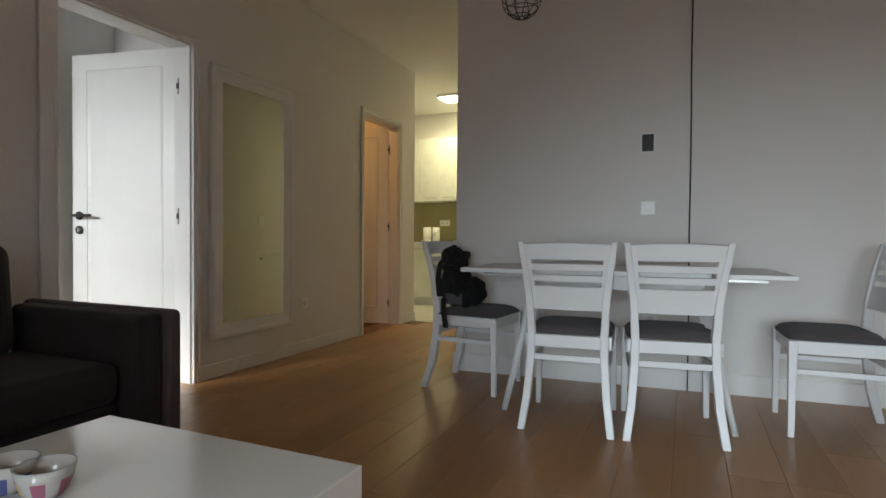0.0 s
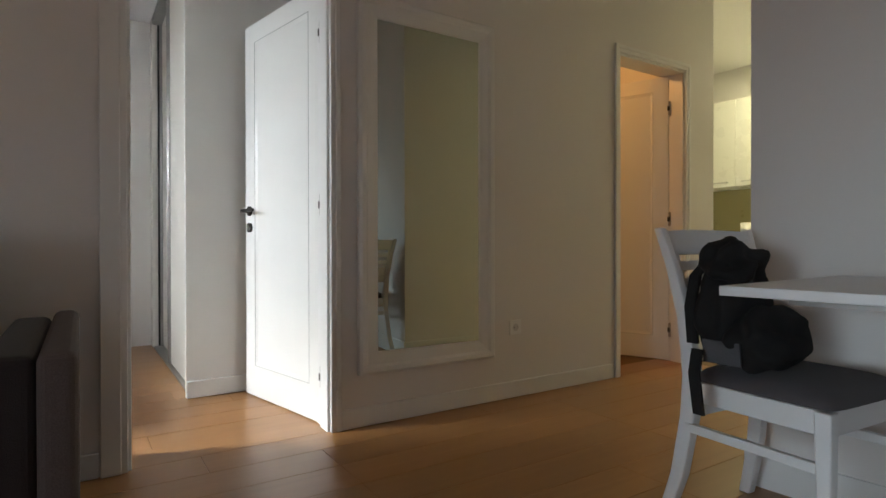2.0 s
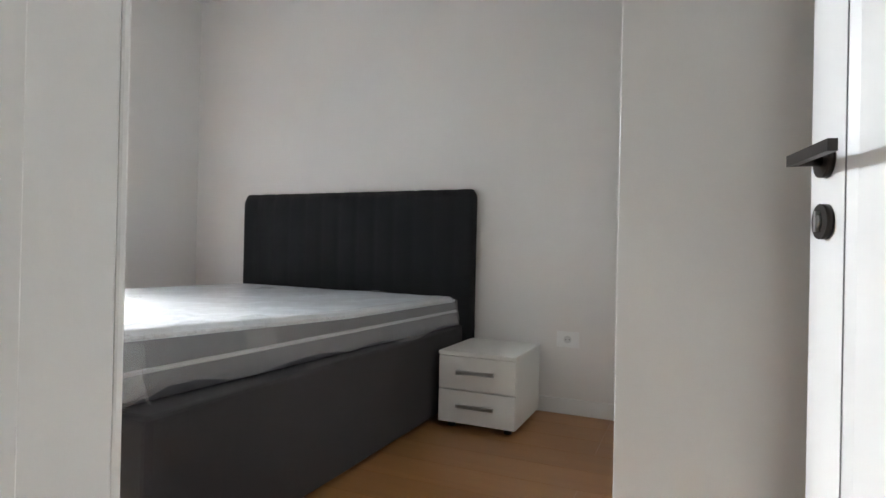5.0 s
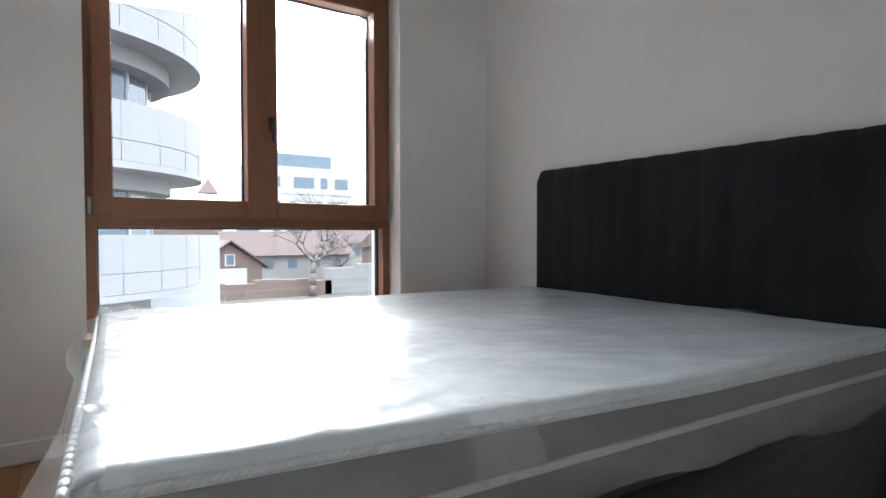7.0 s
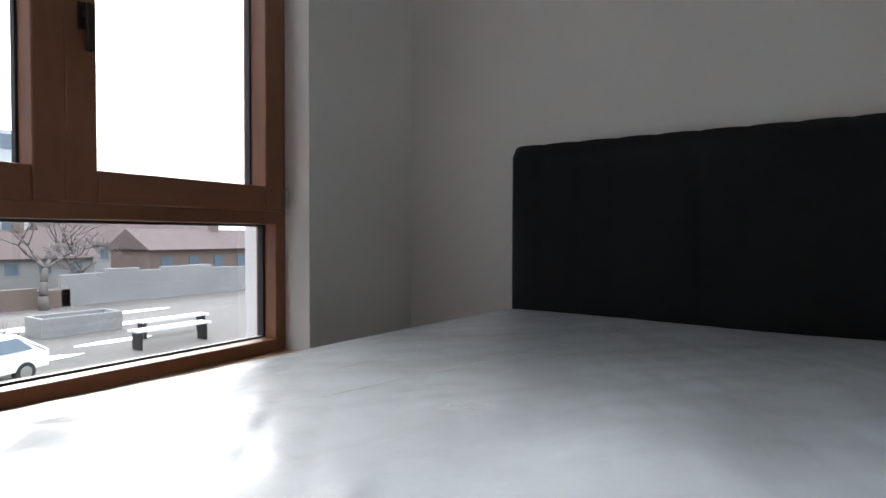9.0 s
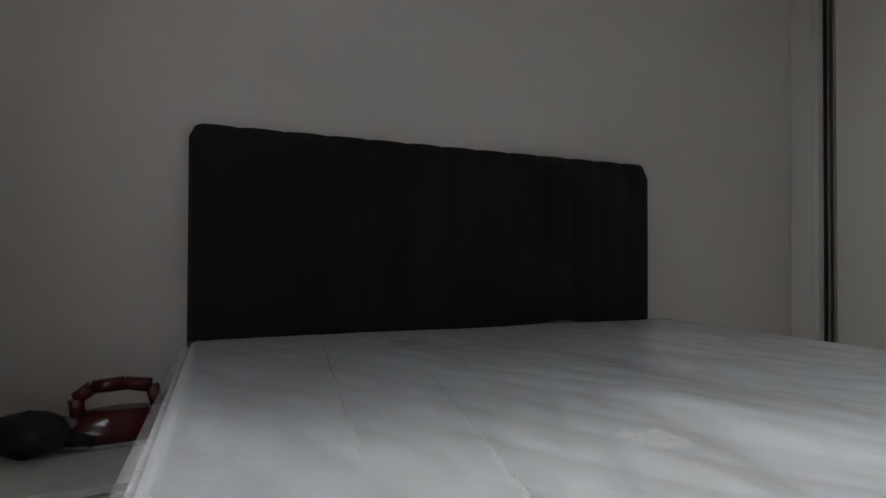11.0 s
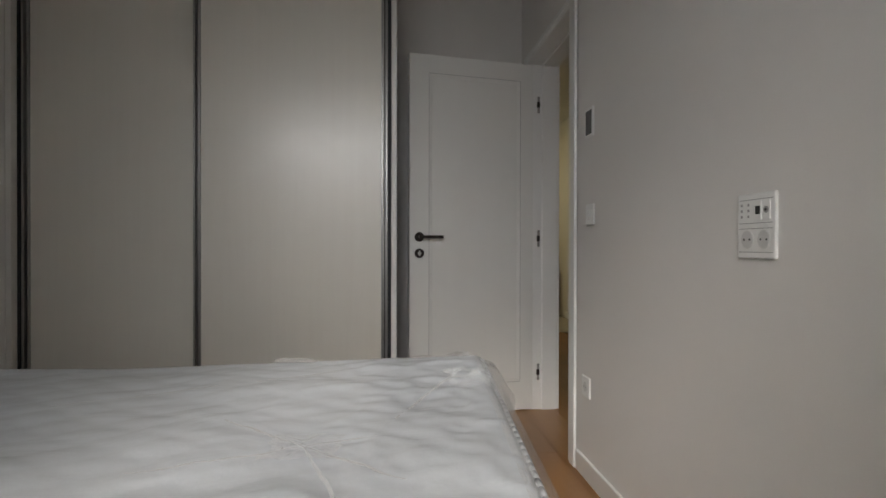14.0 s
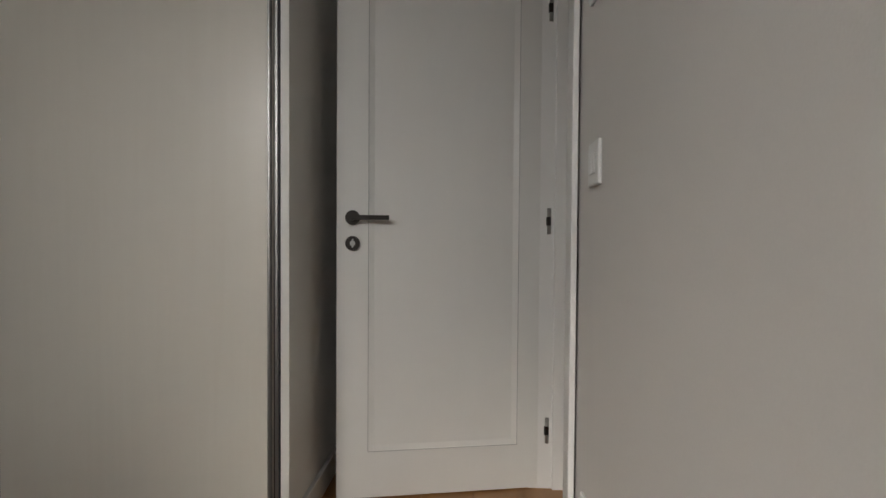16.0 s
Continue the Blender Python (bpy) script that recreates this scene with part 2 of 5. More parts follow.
_x.inputs["Color1"].default_value, _x.inputs["Color2"].default_value = (0.47, 0.48, 0.50, 1), (0.57, 0.58, 0.60, 1)
_l.new(_x.outputs["Color"], _n["Principled BSDF"].inputs["Base Color"])
FILM = clear_film("clear_plastic_wrap", 0.20)
PACK = material("black_backpack_cloth", (0.007, 0.007, 0.008), 0.85, vary=0.3, scale=14, grain=0.3, grain_scale=300, bump=0.5)
PACK_GREY = material("grey_backpack_patch", (0.10, 0.10, 0.11), 0.8, grain=0.2, bump=0.3)
SOCKET = material("white_socket_plastic", (0.86, 0.86, 0.85), 0.3, vary=0.01, bump=0.0)
# outlets are flat discs; the recess shade is in these two greyer whites
SOCKET_RING = material("shaded_socket_ring", (0.72, 0.72, 0.71), 0.3, vary=0.01, bump=0.0)
SOCKET_WELL = material("shaded_socket_well", (0.66, 0.66, 0.655), 0.45, vary=0.01, bump=0.0)
SOCKET_GROOVE_GREY = material("grey_socket_and_groove_shade", (0.35, 0.35, 0.35), 0.4, bump=0.0)
SCREEN = material("grey_thermostat_screen", (0.06, 0.06, 0.062), 0.2, vary=0.05, bump=0.0)
IRON_RED = material("dark_red_plastic", (0.085, 0.006, 0.009), 0.22, vary=0.1, bump=0.0, coat=0.4)
IRON_CLEAR = material("smoky_water_tank", (0.30, 0.28, 0.30), 0.2, bump=0.0)
KITCHEN = material("cream_kitchen_front", (0.74, 0.75, 0.70), 0.28, vary=0.015, bump=0.02)
SPLASH = material("olive_splashback", (0.30, 0.27, 0.13), 0.3, vary=0.05)
PAPER = material("white_paper", (0.80, 0.79, 0.76), 0.9, vary=0.03, grain=0.04, bump=0.2)
LED = lamp_glow("led_panel_glow", (1.0, 0.90, 0.62), 7.0)
STONE_CLAD = material("pale_stone_cladding", (0.25, 0.25, 0.255), 0.8, vary=0.07, scale=0.6, grain=0.04, grain_scale=30, bump=0.1)
STONE_JOINT = material("grey_cladding_joint", (0.15, 0.15, 0.15), 0.9)
GREY_WALL = material("grey_render", (0.22, 0.22, 0.235), 0.9, vary=0.1, scale=0.5)
WHITE_RENDER = material("white_render", (0.40, 0.41, 0.42), 0.9, vary=0.05, scale=0.3)
BRICK = material("weathered_brick", (0.16, 0.115, 0.095), 0.9, vary=0.3, scale=1.4, grain=0.2, grain_scale=8)
ROOF = material("weathered_clay_tiles", (0.12, 0.085, 0.077), 0.9, vary=0.25, scale=1.5, grain=0.25, grain_scale=5)
PLASTER = material("flaking_plaster", (0.24, 0.232, 0.222), 0.95, vary=0.25, scale=0.8, grain=0.15, grain_scale=6)
EARTH = material("wet_earth_with_snow", (0.115, 0.10, 0.088), 0.95, vary=0.4, scale=0.25, grain=0.25, grain_scale=3)
SNOW = material("thin_snow", (0.6, 0.62, 0.65), 0.7, vary=0.06, scale=1.5, grain=0.05, grain_scale=9)
BARK = material("grey_bark", (0.13, 0.11, 0.10), 0.95, vary=0.3, scale=3, grain=0.2, grain_scale=20)
SHRUB = material("dry_shrub", (0.16, 0.13, 0.10), 0.95, vary=0.3, scale=2)
FACADE_GLASS = material("dark_facade_glass", (0.10, 0.13, 0.16), 0.08, vary=0.2, scale=0.4, bump=0.0)
CAR_PAINT = material("white_car_paint", (0.72, 0.73, 0.75), 0.2, vary=0.02, bump=0.0, coat=0.8)
RUBBER = material("black_rubber", (0.02, 0.02, 0.02), 0.8)
PINK = material("pink_plastic", (0.6, 0.06, 0.22), 0.5)
LIME = material("yellow_green_plastic", (0.5, 0.6, 0.05), 0.5)
CANVAS = material("faded_red_canvas", (0.12, 0.085, 0.078), 0.9)

# ---- mesh tools ----


def box(bm, x0, y0, z0, x1, y1, z1, mat=0):
    c = [bm.verts.new(p) for p in ((x0, y0, z0), (x1, y0, z0), (x1, y1, z0), (x0, y1, z0), (x0, y0, z1), (x1, y0, z1), (x1, y1, z1), (x0, y1, z1))]
    for f in ((3, 2, 1, 0), (4, 5, 6, 7), (0, 1, 5, 4), (1, 2, 6, 5), (2, 3, 7, 6), (3, 0, 4, 7)):
        bm.faces.new([c[i] for i in f]).material_index = mat
    return c


def tube(bm, p0, p1, r0, r1=None, n=10, mat=0):
    """A round, tapered bar with closed ends."""
    p0, p1, r1 = Vector(p0), Vector(p1), r0 if r1 is None else r1
    q = (p1 - p0).to_track_quat("Z", "Y")
    rings = [[bm.verts.new(p + q @ Vector((r * math.cos(a), r * math.sin(a), 0))) for a in (2 * math.pi * k / n for k in range(n))] for p, r in ((p0, r0), (p1, r1))]
    for k in range(n):
        f = bm.faces.new((rings[0][k], rings[0][(k + 1) % n], rings[1][(k + 1) % n], rings[1][k]))
        f.material_index, f.smooth = mat, True
    bm.faces.new(rings[0][::-1]).material_index = mat
    bm.faces.new(rings[1]).material_index = mat


def bar(bm, path, w, d, mat=0):
    """A bar of rectangular section swept along points; w and d may vary: one pair a point."""
    rings = []
    for k, p in enumerate(path):
        a, b = (w[k], d[k]) if isinstance(w, (list, tuple)) else (w, d)
        rings.append([bm.verts.new(Vector(p) + Vector(o)) for o in ((-a / 2, -b / 2, 0), (a / 2, -b / 2, 0), (a / 2, b / 2, 0), (-a / 2, b / 2, 0))])
    for r, s in zip(rings, rings[1:]):
        for k in range(4):
            bm.faces.new((r[k], r[(k + 1) % 4], s[(k + 1) % 4], s[k])).material_index = mat
    bm.faces.new(rings[0][::-1]), bm.faces.new(rings[-1])


def prism(bm, points, z0, z1, mat=0):
    lo, hi = [bm.verts.new((x, y, z0)) for x, y in points], [bm.verts.new((x, y, z1)) for x, y in points]
    k = len(points)
    for i in range(k):
        bm.faces.new((lo[i], lo[(i + 1) % k], hi[(i + 1) % k], hi[i])).material_index = mat
    bm.faces.new(lo[::-1]).material_index = mat
    bm.faces.new(hi).material_index = mat


def soften(bm, width, segments=2):
    bmesh.ops.recalc_face_normals(bm, faces=bm.faces)
    edges = [e for e in bm.edges if len(e.link_faces) == 2 and e.calc_face_angle(0) > 0.5]
    bmesh.ops.bevel(bm, geom=edges, offset=width, segments=segments, profile=0.5, affect="EDGES", clamp_overlap=True)


def put(name, bm, mats, parent=None, smooth=False, fix=True):
    """The mesh as an object of that name, with its materials."""
    if fix:
        bmesh.ops.recalc_face_normals(bm, faces=bm.faces)
    me = bpy.data.meshes.new(name)
    bm.to_mesh(me)
    bm.free()
    for m in mats if isinstance(mats, (list, tuple)) else (mats,):
        me.materials.append(m)
    if smooth:
        for p in me.polygons:
            p.use_smooth = True
    ob = new(name, me)
    ob.parent = parent
    return ob


def boxes(name, rows, mats, parent=None, bevel=0.0, segments=2):
    bm = bmesh.new()
    for r in rows:
        box(bm, *r)
    if bevel:
        soften(bm, bevel, segments)
    return put(name, bm, mats, parent)


def empty(name, m, **tags):
    ob = new(name)
    ob.matrix_world = m
    ob.empty_display_size = 0.1
    return tagged(ob, **tags)


def structure(ob, label, category):
    return tagged(ob, label=label, category=category, kind="structure")


def blob(bm, centre, radii, n=3, wobble=0.0, seed=0.0, mat=0):
    """A lumpy rounded body."""
    made = bmesh.ops.create_icosphere(bm, subdivisions=n, radius=1.0)
    for v in made["verts"]:
        k = 1 + wobble * noise.noise(v.co * 1.7 + Vector((seed, seed * 2, 3)))
        v.co = Vector((v.co.x * radii[0] * k + centre[0], v.co.y * radii[1] * k + centre[1], v.co.z * radii[2] * k + centre[2]))
    for v in made["verts"]:
        for f in v.link_faces:
            f.smooth, f.material_index = True, mat


# ---- the shell: walls, floors, ceilings ----
H = 2.65
XB = -0.165     # bedroom face of the wall between the rooms
XH = -2.86      # wall behind the headboard
YW = -3.70      # bedroom face of the window wall
D1 = (-0.815, -0.045)   # bedroom doorway
D2 = (1.850, 2.530)     # bathroom doorway
DH = 2.015


def w2y(x):
    return 0.965 + 0.075 * (x - 1.284)


bm = bmesh.new()
for y0, y1, z0 in ((-4.20, D1[0] - 0.02, 0), (D1[1] + 0.02, D2[0] - 0.02, 0), (D2[1] + 0.02, 2.88, 0), (D1[0] - 0.02, D1[1] + 0.02, DH + 0.02), (D2[0] - 0.02, D2[1] + 0.02, DH + 0.02)):
    box(bm, XB, y0, z0, 0, y1, H)
structure(put("wall_between", bm, WALL), "white painted wall with two doorways", "wall")

bm = bmesh.new()
prism(bm, ((1.284, 0.965), (5.2, w2y(5.2)), (5.2, w2y(5.2) + 0.3), (1.50, 2.2), (1.50, 1.75), (1.284, 1.75)), 0, H)
structure(put("wall_dining", bm, WALL), "white painted wall behind the dining table", "wall")
structure(boxes("wall_corridor", [(1.36, 1.752, 0, 1.50, 5.0, H)], WALL), "white painted corridor wall", "wall")
structure(boxes("wall_headboard", [(XH - 0.2, YW - 0.35, 0, XH, 0.35, H)], WALL), "white painted wall behind the bed", "wall")
structure(boxes("wall_bedroom_back", [(XH, 0.15, 0, XB, 0.35, H)], WALL), "white painted bedroom end wall", "wall")
W = (-2.255, -0.785, 0.465, 2.47)   # window opening x, x, z, z
structure(boxes("wall_window", [(XH, YW - 0.35, 0, W[0], YW, H), (W[1], YW - 0.35, 0, XB, YW, H), (W[0], YW - 0.35, 0, W[1], YW, W[2] - 0.04), (W[0], YW - 0.35, W[3], W[1], YW, H)], WALL), "white painted wall with a tall window", "wall")
structure(boxes("wall_living_window", [(0, -4.20, 0, 1.9, -4.0, H), (4.3, -4.20, 0, 5.2, -4.0, H), (1.9, -4.20, 0, 4.3, -4.0, 0.25), (1.9, -4.20, 1.55, 4.3, -4.0, H)], WALL), "white painted living room wall with a window", "wall")
structure(boxes("wall_living_end", [(5.2, -4.2, 0, 5.4, 1.6, H)], WALL), "plain white living room end wall", "wall")
structure(boxes("wall_kitchen", [(-2.2, 4.75, 0, 1.36, 4.95, H), (-2.4, 2.88, 0, -2.2, 4.95, H)], WALL), "white kitchen walls", "wall")
structure(boxes("wall_bathroom", [(-2.2, 2.72, 0, XB, 2.88, H), (-2.0, 0.35, 0, -1.84, 2.72, H)], WALL), "plain bathroom walls", "wall")
structure(boxes("ceiling", [(XH - 0.2, -4.25, H, 5.4, 5.0, H + 0.15)], CEIL), "plain white ceiling", "ceiling")
structure(boxes("floor", [(XH, -4.0, -0.16, 5.2, 2.80, -0.008)], FLOOR_DARK), "oak laminate plank floor", "floor")
structure(boxes("kitchen_floor", [(-2.2, 2.812, -0.16, 1.4, 4.75, -0.004)], GROUT), "pale square floor tiles", "floor")
structure(boxes("threshold_strip", [(0.0, 2.795, -0.02, 1.36, 2.815, 0.004)], STEEL), "thin metal floor strip", "trim")

# skirting boards
SK = 0.088


def skirting(name, rows):
    bm = bmesh.new()
    for r in rows:
        box(bm, *r)
    soften(bm, 0.004, 2)
    return structure(put(name, bm, TRIM), "white skirting board along the wall", "baseboard")


skirting("baseboard", [(0, 0.004, 0, 0.014, D2[0] - 0.062, SK), (0, D2[1] + 0.062, 0, 0.014, 2.88, SK), (-0.15, 2.88, 0, 0.014, 2.894, SK)])
skirting("baseboard_sofa_wall", [(0, -4.0, 0, 0.014, D1[0] - 0.09, SK)])
bm = bmesh.new()
prism(bm, ((1.27, w2y(1.27) - 0.014), (5.2, w2y(5.2) - 0.014), (5.2, w2y(5.2) + 0.01), (1.284, 0.975), (1.284, 1.75), (1.27, 1.75)), 0, 0.115)
structure(put("baseboard_dining", bm, TRIM), "white skirting board behind the table", "baseboard")
skirting("baseboard_corridor", [(1.346, 2.50, 0, 1.36, 4.0, SK)])
skirting("baseboard_bedroom", [(XH, -3.70, 0, XH + 0.014, -0.62, 0.085), (XB - 0.014, -3.69, 0, XB, D1[0] - 0.09, 0.085), (XH + 0.02, YW, 0, XB - 0.02, YW + 0.014, 0.085)])


def doorway(name, y0, y1, label, wide=0.0):
    """A lined doorway: jambs through the wall, a stop, moulded casings on both sides."""
    bm = bmesh.new()
    for a, b in ((y0 - 0.02, y0), (y1, y1 + 0.02)):
        box(bm, XB - 0.006, a, 0, 0.006, b, DH)
    box(bm, XB - 0.006, y0 - 0.02, DH, 0.006, y1 + 0.02, DH + 0.02)
    for a, b in ((y0, y0 + 0.012), (y1 - 0.012, y1)):
        box(bm, -0.09, a, 0, -0.004, b, DH - 0.012)
    box(bm, -0.09, y0, DH - 0.012, -0.004, y1, DH)
    soften(bm, 0.0015, 1)
    root = structure(put(name, bm, TRIM), label, "door frame")
    for xa, xb, xc in ((0.006, 0.016, 0.022), (XB - 0.006, XB - 0.016, XB - 0.020)):
        bm = bmesh.new()
        for o, i, x in ((0.042, 0.0, xb), (0.046, 0.022, xc)):
            a, b = min(xa, x), max(xa, x)
            box(bm, a, y0 - o - wide, 0, b, y0 - i, DH + o)
            box(bm, a, y1 + i, 0, b, y1 + o, DH + o)
            box(bm, a, y0 - i, DH + i, b, y1 + i, DH + o - 0.001)
        soften(bm, 0.003, 2)
        put("casing", bm, TRIM, root)
    return root


doorway("door_frame_bedroom", D1[0], D1[1], "white moulded door frame of the bedroom", 0.04)
doorway("door_frame_bathroom", D2[0], D2[1], "white moulded door frame of the bathroom")


def door_leaf(width, height, thick=0.04):
    """A leaf with one routed panel, hinged at its origin and reaching along +x; y is its thickness."""
    root = empty("door", Matrix())
    bm = bmesh.new()
    px0, px1, pz0, pz1, g, d = 0.105, width - 0.11, 0.17, height - 0.10, 0.022, 0.006
    xs = [0, px0, px0 + g, px1 - g, px1, width]
    zs = [0.006, pz0, pz0 + g, pz1 - g, pz1, height]
    for side in (0, 1):
        y = 0.0 if side == 0 else -thick
        grid = {}
        for i, x in enumerate(xs):
            for k, z in enumerate(zs):
                grid[i, k] = bm.verts.new((x, y, z))
        for i in range(5):
            for k in range(5):
                bm.faces.new((grid[i, k], grid[i + 1, k], grid[i + 1, k + 1], grid[i, k + 1]))
        # two fine grooves round the panel
        for i in (1, 2, 3, 4):
            for k in (1, 2, 3, 4):
                ring_outer = i in (1, 4) or k in (1, 4)
                off = 0.0 if ring_outer else d
                grid[i, k].co.y += -off if side == 0 else off
    bmesh.ops.remove_doubles(bm, verts=bm.verts, dist=1e-5)
    bm.edges.ensure_lookup_table()
    rim = [e for e in bm.edges if len(e.link_faces) == 1]
    bmesh.ops.bridge_loops(bm, edges=rim)
    put("leaf", bm, DOOR, root)
    # thin grey strips on both faces: the panel groove's shade as colour
    bm = bmesh.new()
    for y0, y1 in ((-0.001, 0.0012), (-thick - 0.0012, -thick + 0.001)):
        for inset in (0.0,):
            a, b, c, e, w = px0 + inset, px1 - inset, pz0 + inset, pz1 - inset, 0.0016
            for r in ((a, c, b, c + w), (a, e - w, b, e), (a, c, a + w, e), (b - w, c, b, e)):
                box(bm, r[0], y0, r[1], r[2], y1, r[3])
    put("groove_shade", bm, SOCKET_GROOVE_GREY, root)
    # lever, rose and lock rose on both faces
    for s, y in ((1, 0.0), (-1, -thick)):
        bm = bmesh.new()
        x, z = width - 0.055, 1.005
        tube(bm, (x, y, z), (x, y + s * 0.010, z), 0.026, n=20)
        tube(bm, (x, y + s * 0.008, z), (x, y + s * 0.045, z), 0.009, n=12)
        box(bm, x - 0.125, y + s * 0.045 - 0.006, z - 0.008, x + 0.010, y + s * 0.045 + 0.006, z + 0.008)
        put("handle", bm, DARK_METAL, root)
        bm = bmesh.new()
        tube(bm, (x, y, z - 0.090), (x, y + s * 0.010, z - 0.090), 0.026, n=20)
        tube(bm, (x, y + s * 0.010, z - 0.090), (x, y + s * 0.014, z - 0.090), 0.010, n=12, mat=1)
        box(bm, x - 0.003, y + s * 0.012 - 0.003, z - 0.105, x + 0.003, y + s * 0.012 + 0.004, z - 0.075, 1)
        put("lock_rose", bm, [DARK_METAL, STEEL], root)
    for z in (0.22, 1.0, 1.78):
        bm = bmesh.new()
        tube(bm, (-0.008, 0.004, z - 0.048), (-0.008, 0.004, z + 0.048), 0.008, n=12)
        box(bm, -0.010, -0.032, z - 0.045, 0.001, 0.003, z + 0.045)
        box(bm, -0.013, 0.004, z - 0.016, 0.003, 0.013, z + 0.016, 1)
        put("hinge", bm, [ALU, DARK_METAL], root)
    return root


leaf = door_leaf(0.765, 2.01)
leaf.matrix_world = Matrix.Translation((-0.118, -0.040, 0)) @ Matrix.Rotation(radians(180 + 11.3), 4, "Z")
tagged(leaf, label="open white panelled bedroom door with dark lever handle", category="door")
leaf.name = "bedroom_door"
leaf_bath = door_leaf(0.68, 2.01)
leaf_bath.matrix_world = Matrix.Translation((-0.12, 2.524, 0)) @ Matrix.Rotation(radians(180 + 22), 4, "Z")
tagged(leaf_bath, label="half-open white panelled bathroom door on steel hinges", category="door")
leaf_bath.name = "bathroom_door"

# ---- the bedroom window ----


def bedroom_window():
    x0, x1 = W[0], W[1]
    yf, yb = -3.82, -3.93
    bm = bmesh.new()
    box(bm, x0, yb, W[2], x0 + 0.045, yf, 2.21, 1), box(bm, x1 - 0.045, yb, W[2], x1, yf, 2.21, 1)
    box(bm, x0 + 0.045, yb, W[2], x1 - 0.045, yf, W[2] + 0.045), box(bm, x0 + 0.045, yb, 2.165, x1 - 0.045, yf, 2.21)
    box(bm, x0 + 0.045, yb, 0.918, x1 - 0.045, yf + 0.004, 0.972)
    soften(bm, 0.004, 2)
    root = structure(put("window_bedroom", bm, [FRAME_WOOD, FRAME_WOOD_UP]), "tall brown stained wooden window over a fixed pane", "window")
    for a, b in ((-1.535, x1 - 0.03), (x0 + 0.03, -1.531)):
        bm = bmesh.new()
        s, ys, yk = 0.076, yf + 0.022, yb + 0.01
        z0, z1 = 0.962, 2.185
        box(bm, a, yk, z0, a + s, ys, z1, 1), box(bm, b - s, yk, z0, b, ys, z1, 1)
        box(bm, a + s, yk, z0, b - s, ys - 0.001, z0 + s + 0.01), box(bm, a + s, yk, z1 - s, b - s, ys - 0.001, z1)
        soften(bm, 0.006, 3)
        put("sash", bm, [FRAME_WOOD, FRAME_WOOD_UP], root)
        bm = bmesh.new()
        for r in ((a + s, z0 + s + 0.01, a + s + 0.006, z1 - s), (b - s - 0.006, z0 + s + 0.01, b - s, z1 - s), (a + s, z0 + s + 0.01, b - s, z0 + s + 0.015), (a + s, z1 - s - 0.005, b - s, z1 - s)):
            box(bm, r[0], yk + 0.02, r[1], r[2], yk + 0.046, r[3])
        put("gasket", bm, GASKET_GAP, root)
        p = boxes("pane", [(a + s, yk + 0.030, z0 + s, b - s, yk + 0.036, z1 - s)], PANE, root)
        p.visible_shadow = False
    p = boxes("pane", [(x0 + 0.045, yb + 0.03, W[2] + 0.045, x1 - 0.045, yb + 0.036, 0.918)], PANE, root)
    p.visible_shadow = False
    bm = bmesh.new()
    for r in ((x0 + 0.045, W[2] + 0.045, x0 + 0.053, 0.918), (x1 - 0.053, W[2] + 0.045, x1 - 0.045, 0.918), (x0 + 0.045, 0.910, x1 - 0.045, 0.918), (x0 + 0.045, W[2] + 0.045, x1 - 0.045, W[2] + 0.051)):
        box(bm, r[0], yb + 0.02, r[1], r[2], yb + 0.05, r[3])
    put("gasket", bm, GASKET_GAP, root)
    for x in (x0 + 0.018, x1 - 0.018):
        bm = bmesh.new()
        box(bm, x - 0.007, yf, 0.975, x + 0.007, yf + 0.03, 1.045)
        soften(bm, 0.003, 2)
        put("hinge_cover", bm, ALU, root)
    bm = bmesh.new()
    xm = -1.575
    box(bm, xm - 0.014, yf + 0.02, 1.40, xm + 0.014, yf + 0.032, 1.47)
    box(bm, xm - 0.009, yf + 0.05, 1.34, xm + 0.009, yf + 0.064, 1.46)
    box(bm, xm - 0.008, yf + 0.03, 1.425, xm + 0.008, yf + 0.055, 1.445)
    soften(bm, 0.003, 2)
    put("handle", bm, DARK_METAL, root)
    bm = bmesh.new()
    box(bm, x0 - 0.004, -3.835, 2.21, x1 + 0.004, YW - 0.018, 2.47)
    soften(bm, 0.004, 2)
    put("shutter_box", bm, FRAME_WOOD, root)
    bm = bmesh.new()
    box(bm, x0 - 0.014, -3.822, W[2] - 0.04, x1 + 0.014, YW + 0.035, W[2])
    soften(bm, 0.005, 2)
    put("sill", bm, SILL_WOOD, root)
    bm = bmesh.new()
    box(bm, x0, -4.10, W[2] - 0.03, x1, -3.93, W[2] - 0.005)
    put("outer_sill", bm, ALU, root)
    return root


bedroom_window()
bm = bmesh.new()
for r in ((1.9, 0.25, 1.98, 1.55), (4.22, 0.25, 4.3, 1.55), (1.98, 0.25, 4.22, 0.33), (1.98, 1.47, 4.22, 1.55), (3.06, 0.33, 3.14, 1.47)):
    box(bm, r[0], -4.16, r[1], r[2], -4.06, r[3])
structure(put("window_living", bm, FRAME_WOOD_UP), "brown wooden living room window", "window")

# ---- bedroom things ----


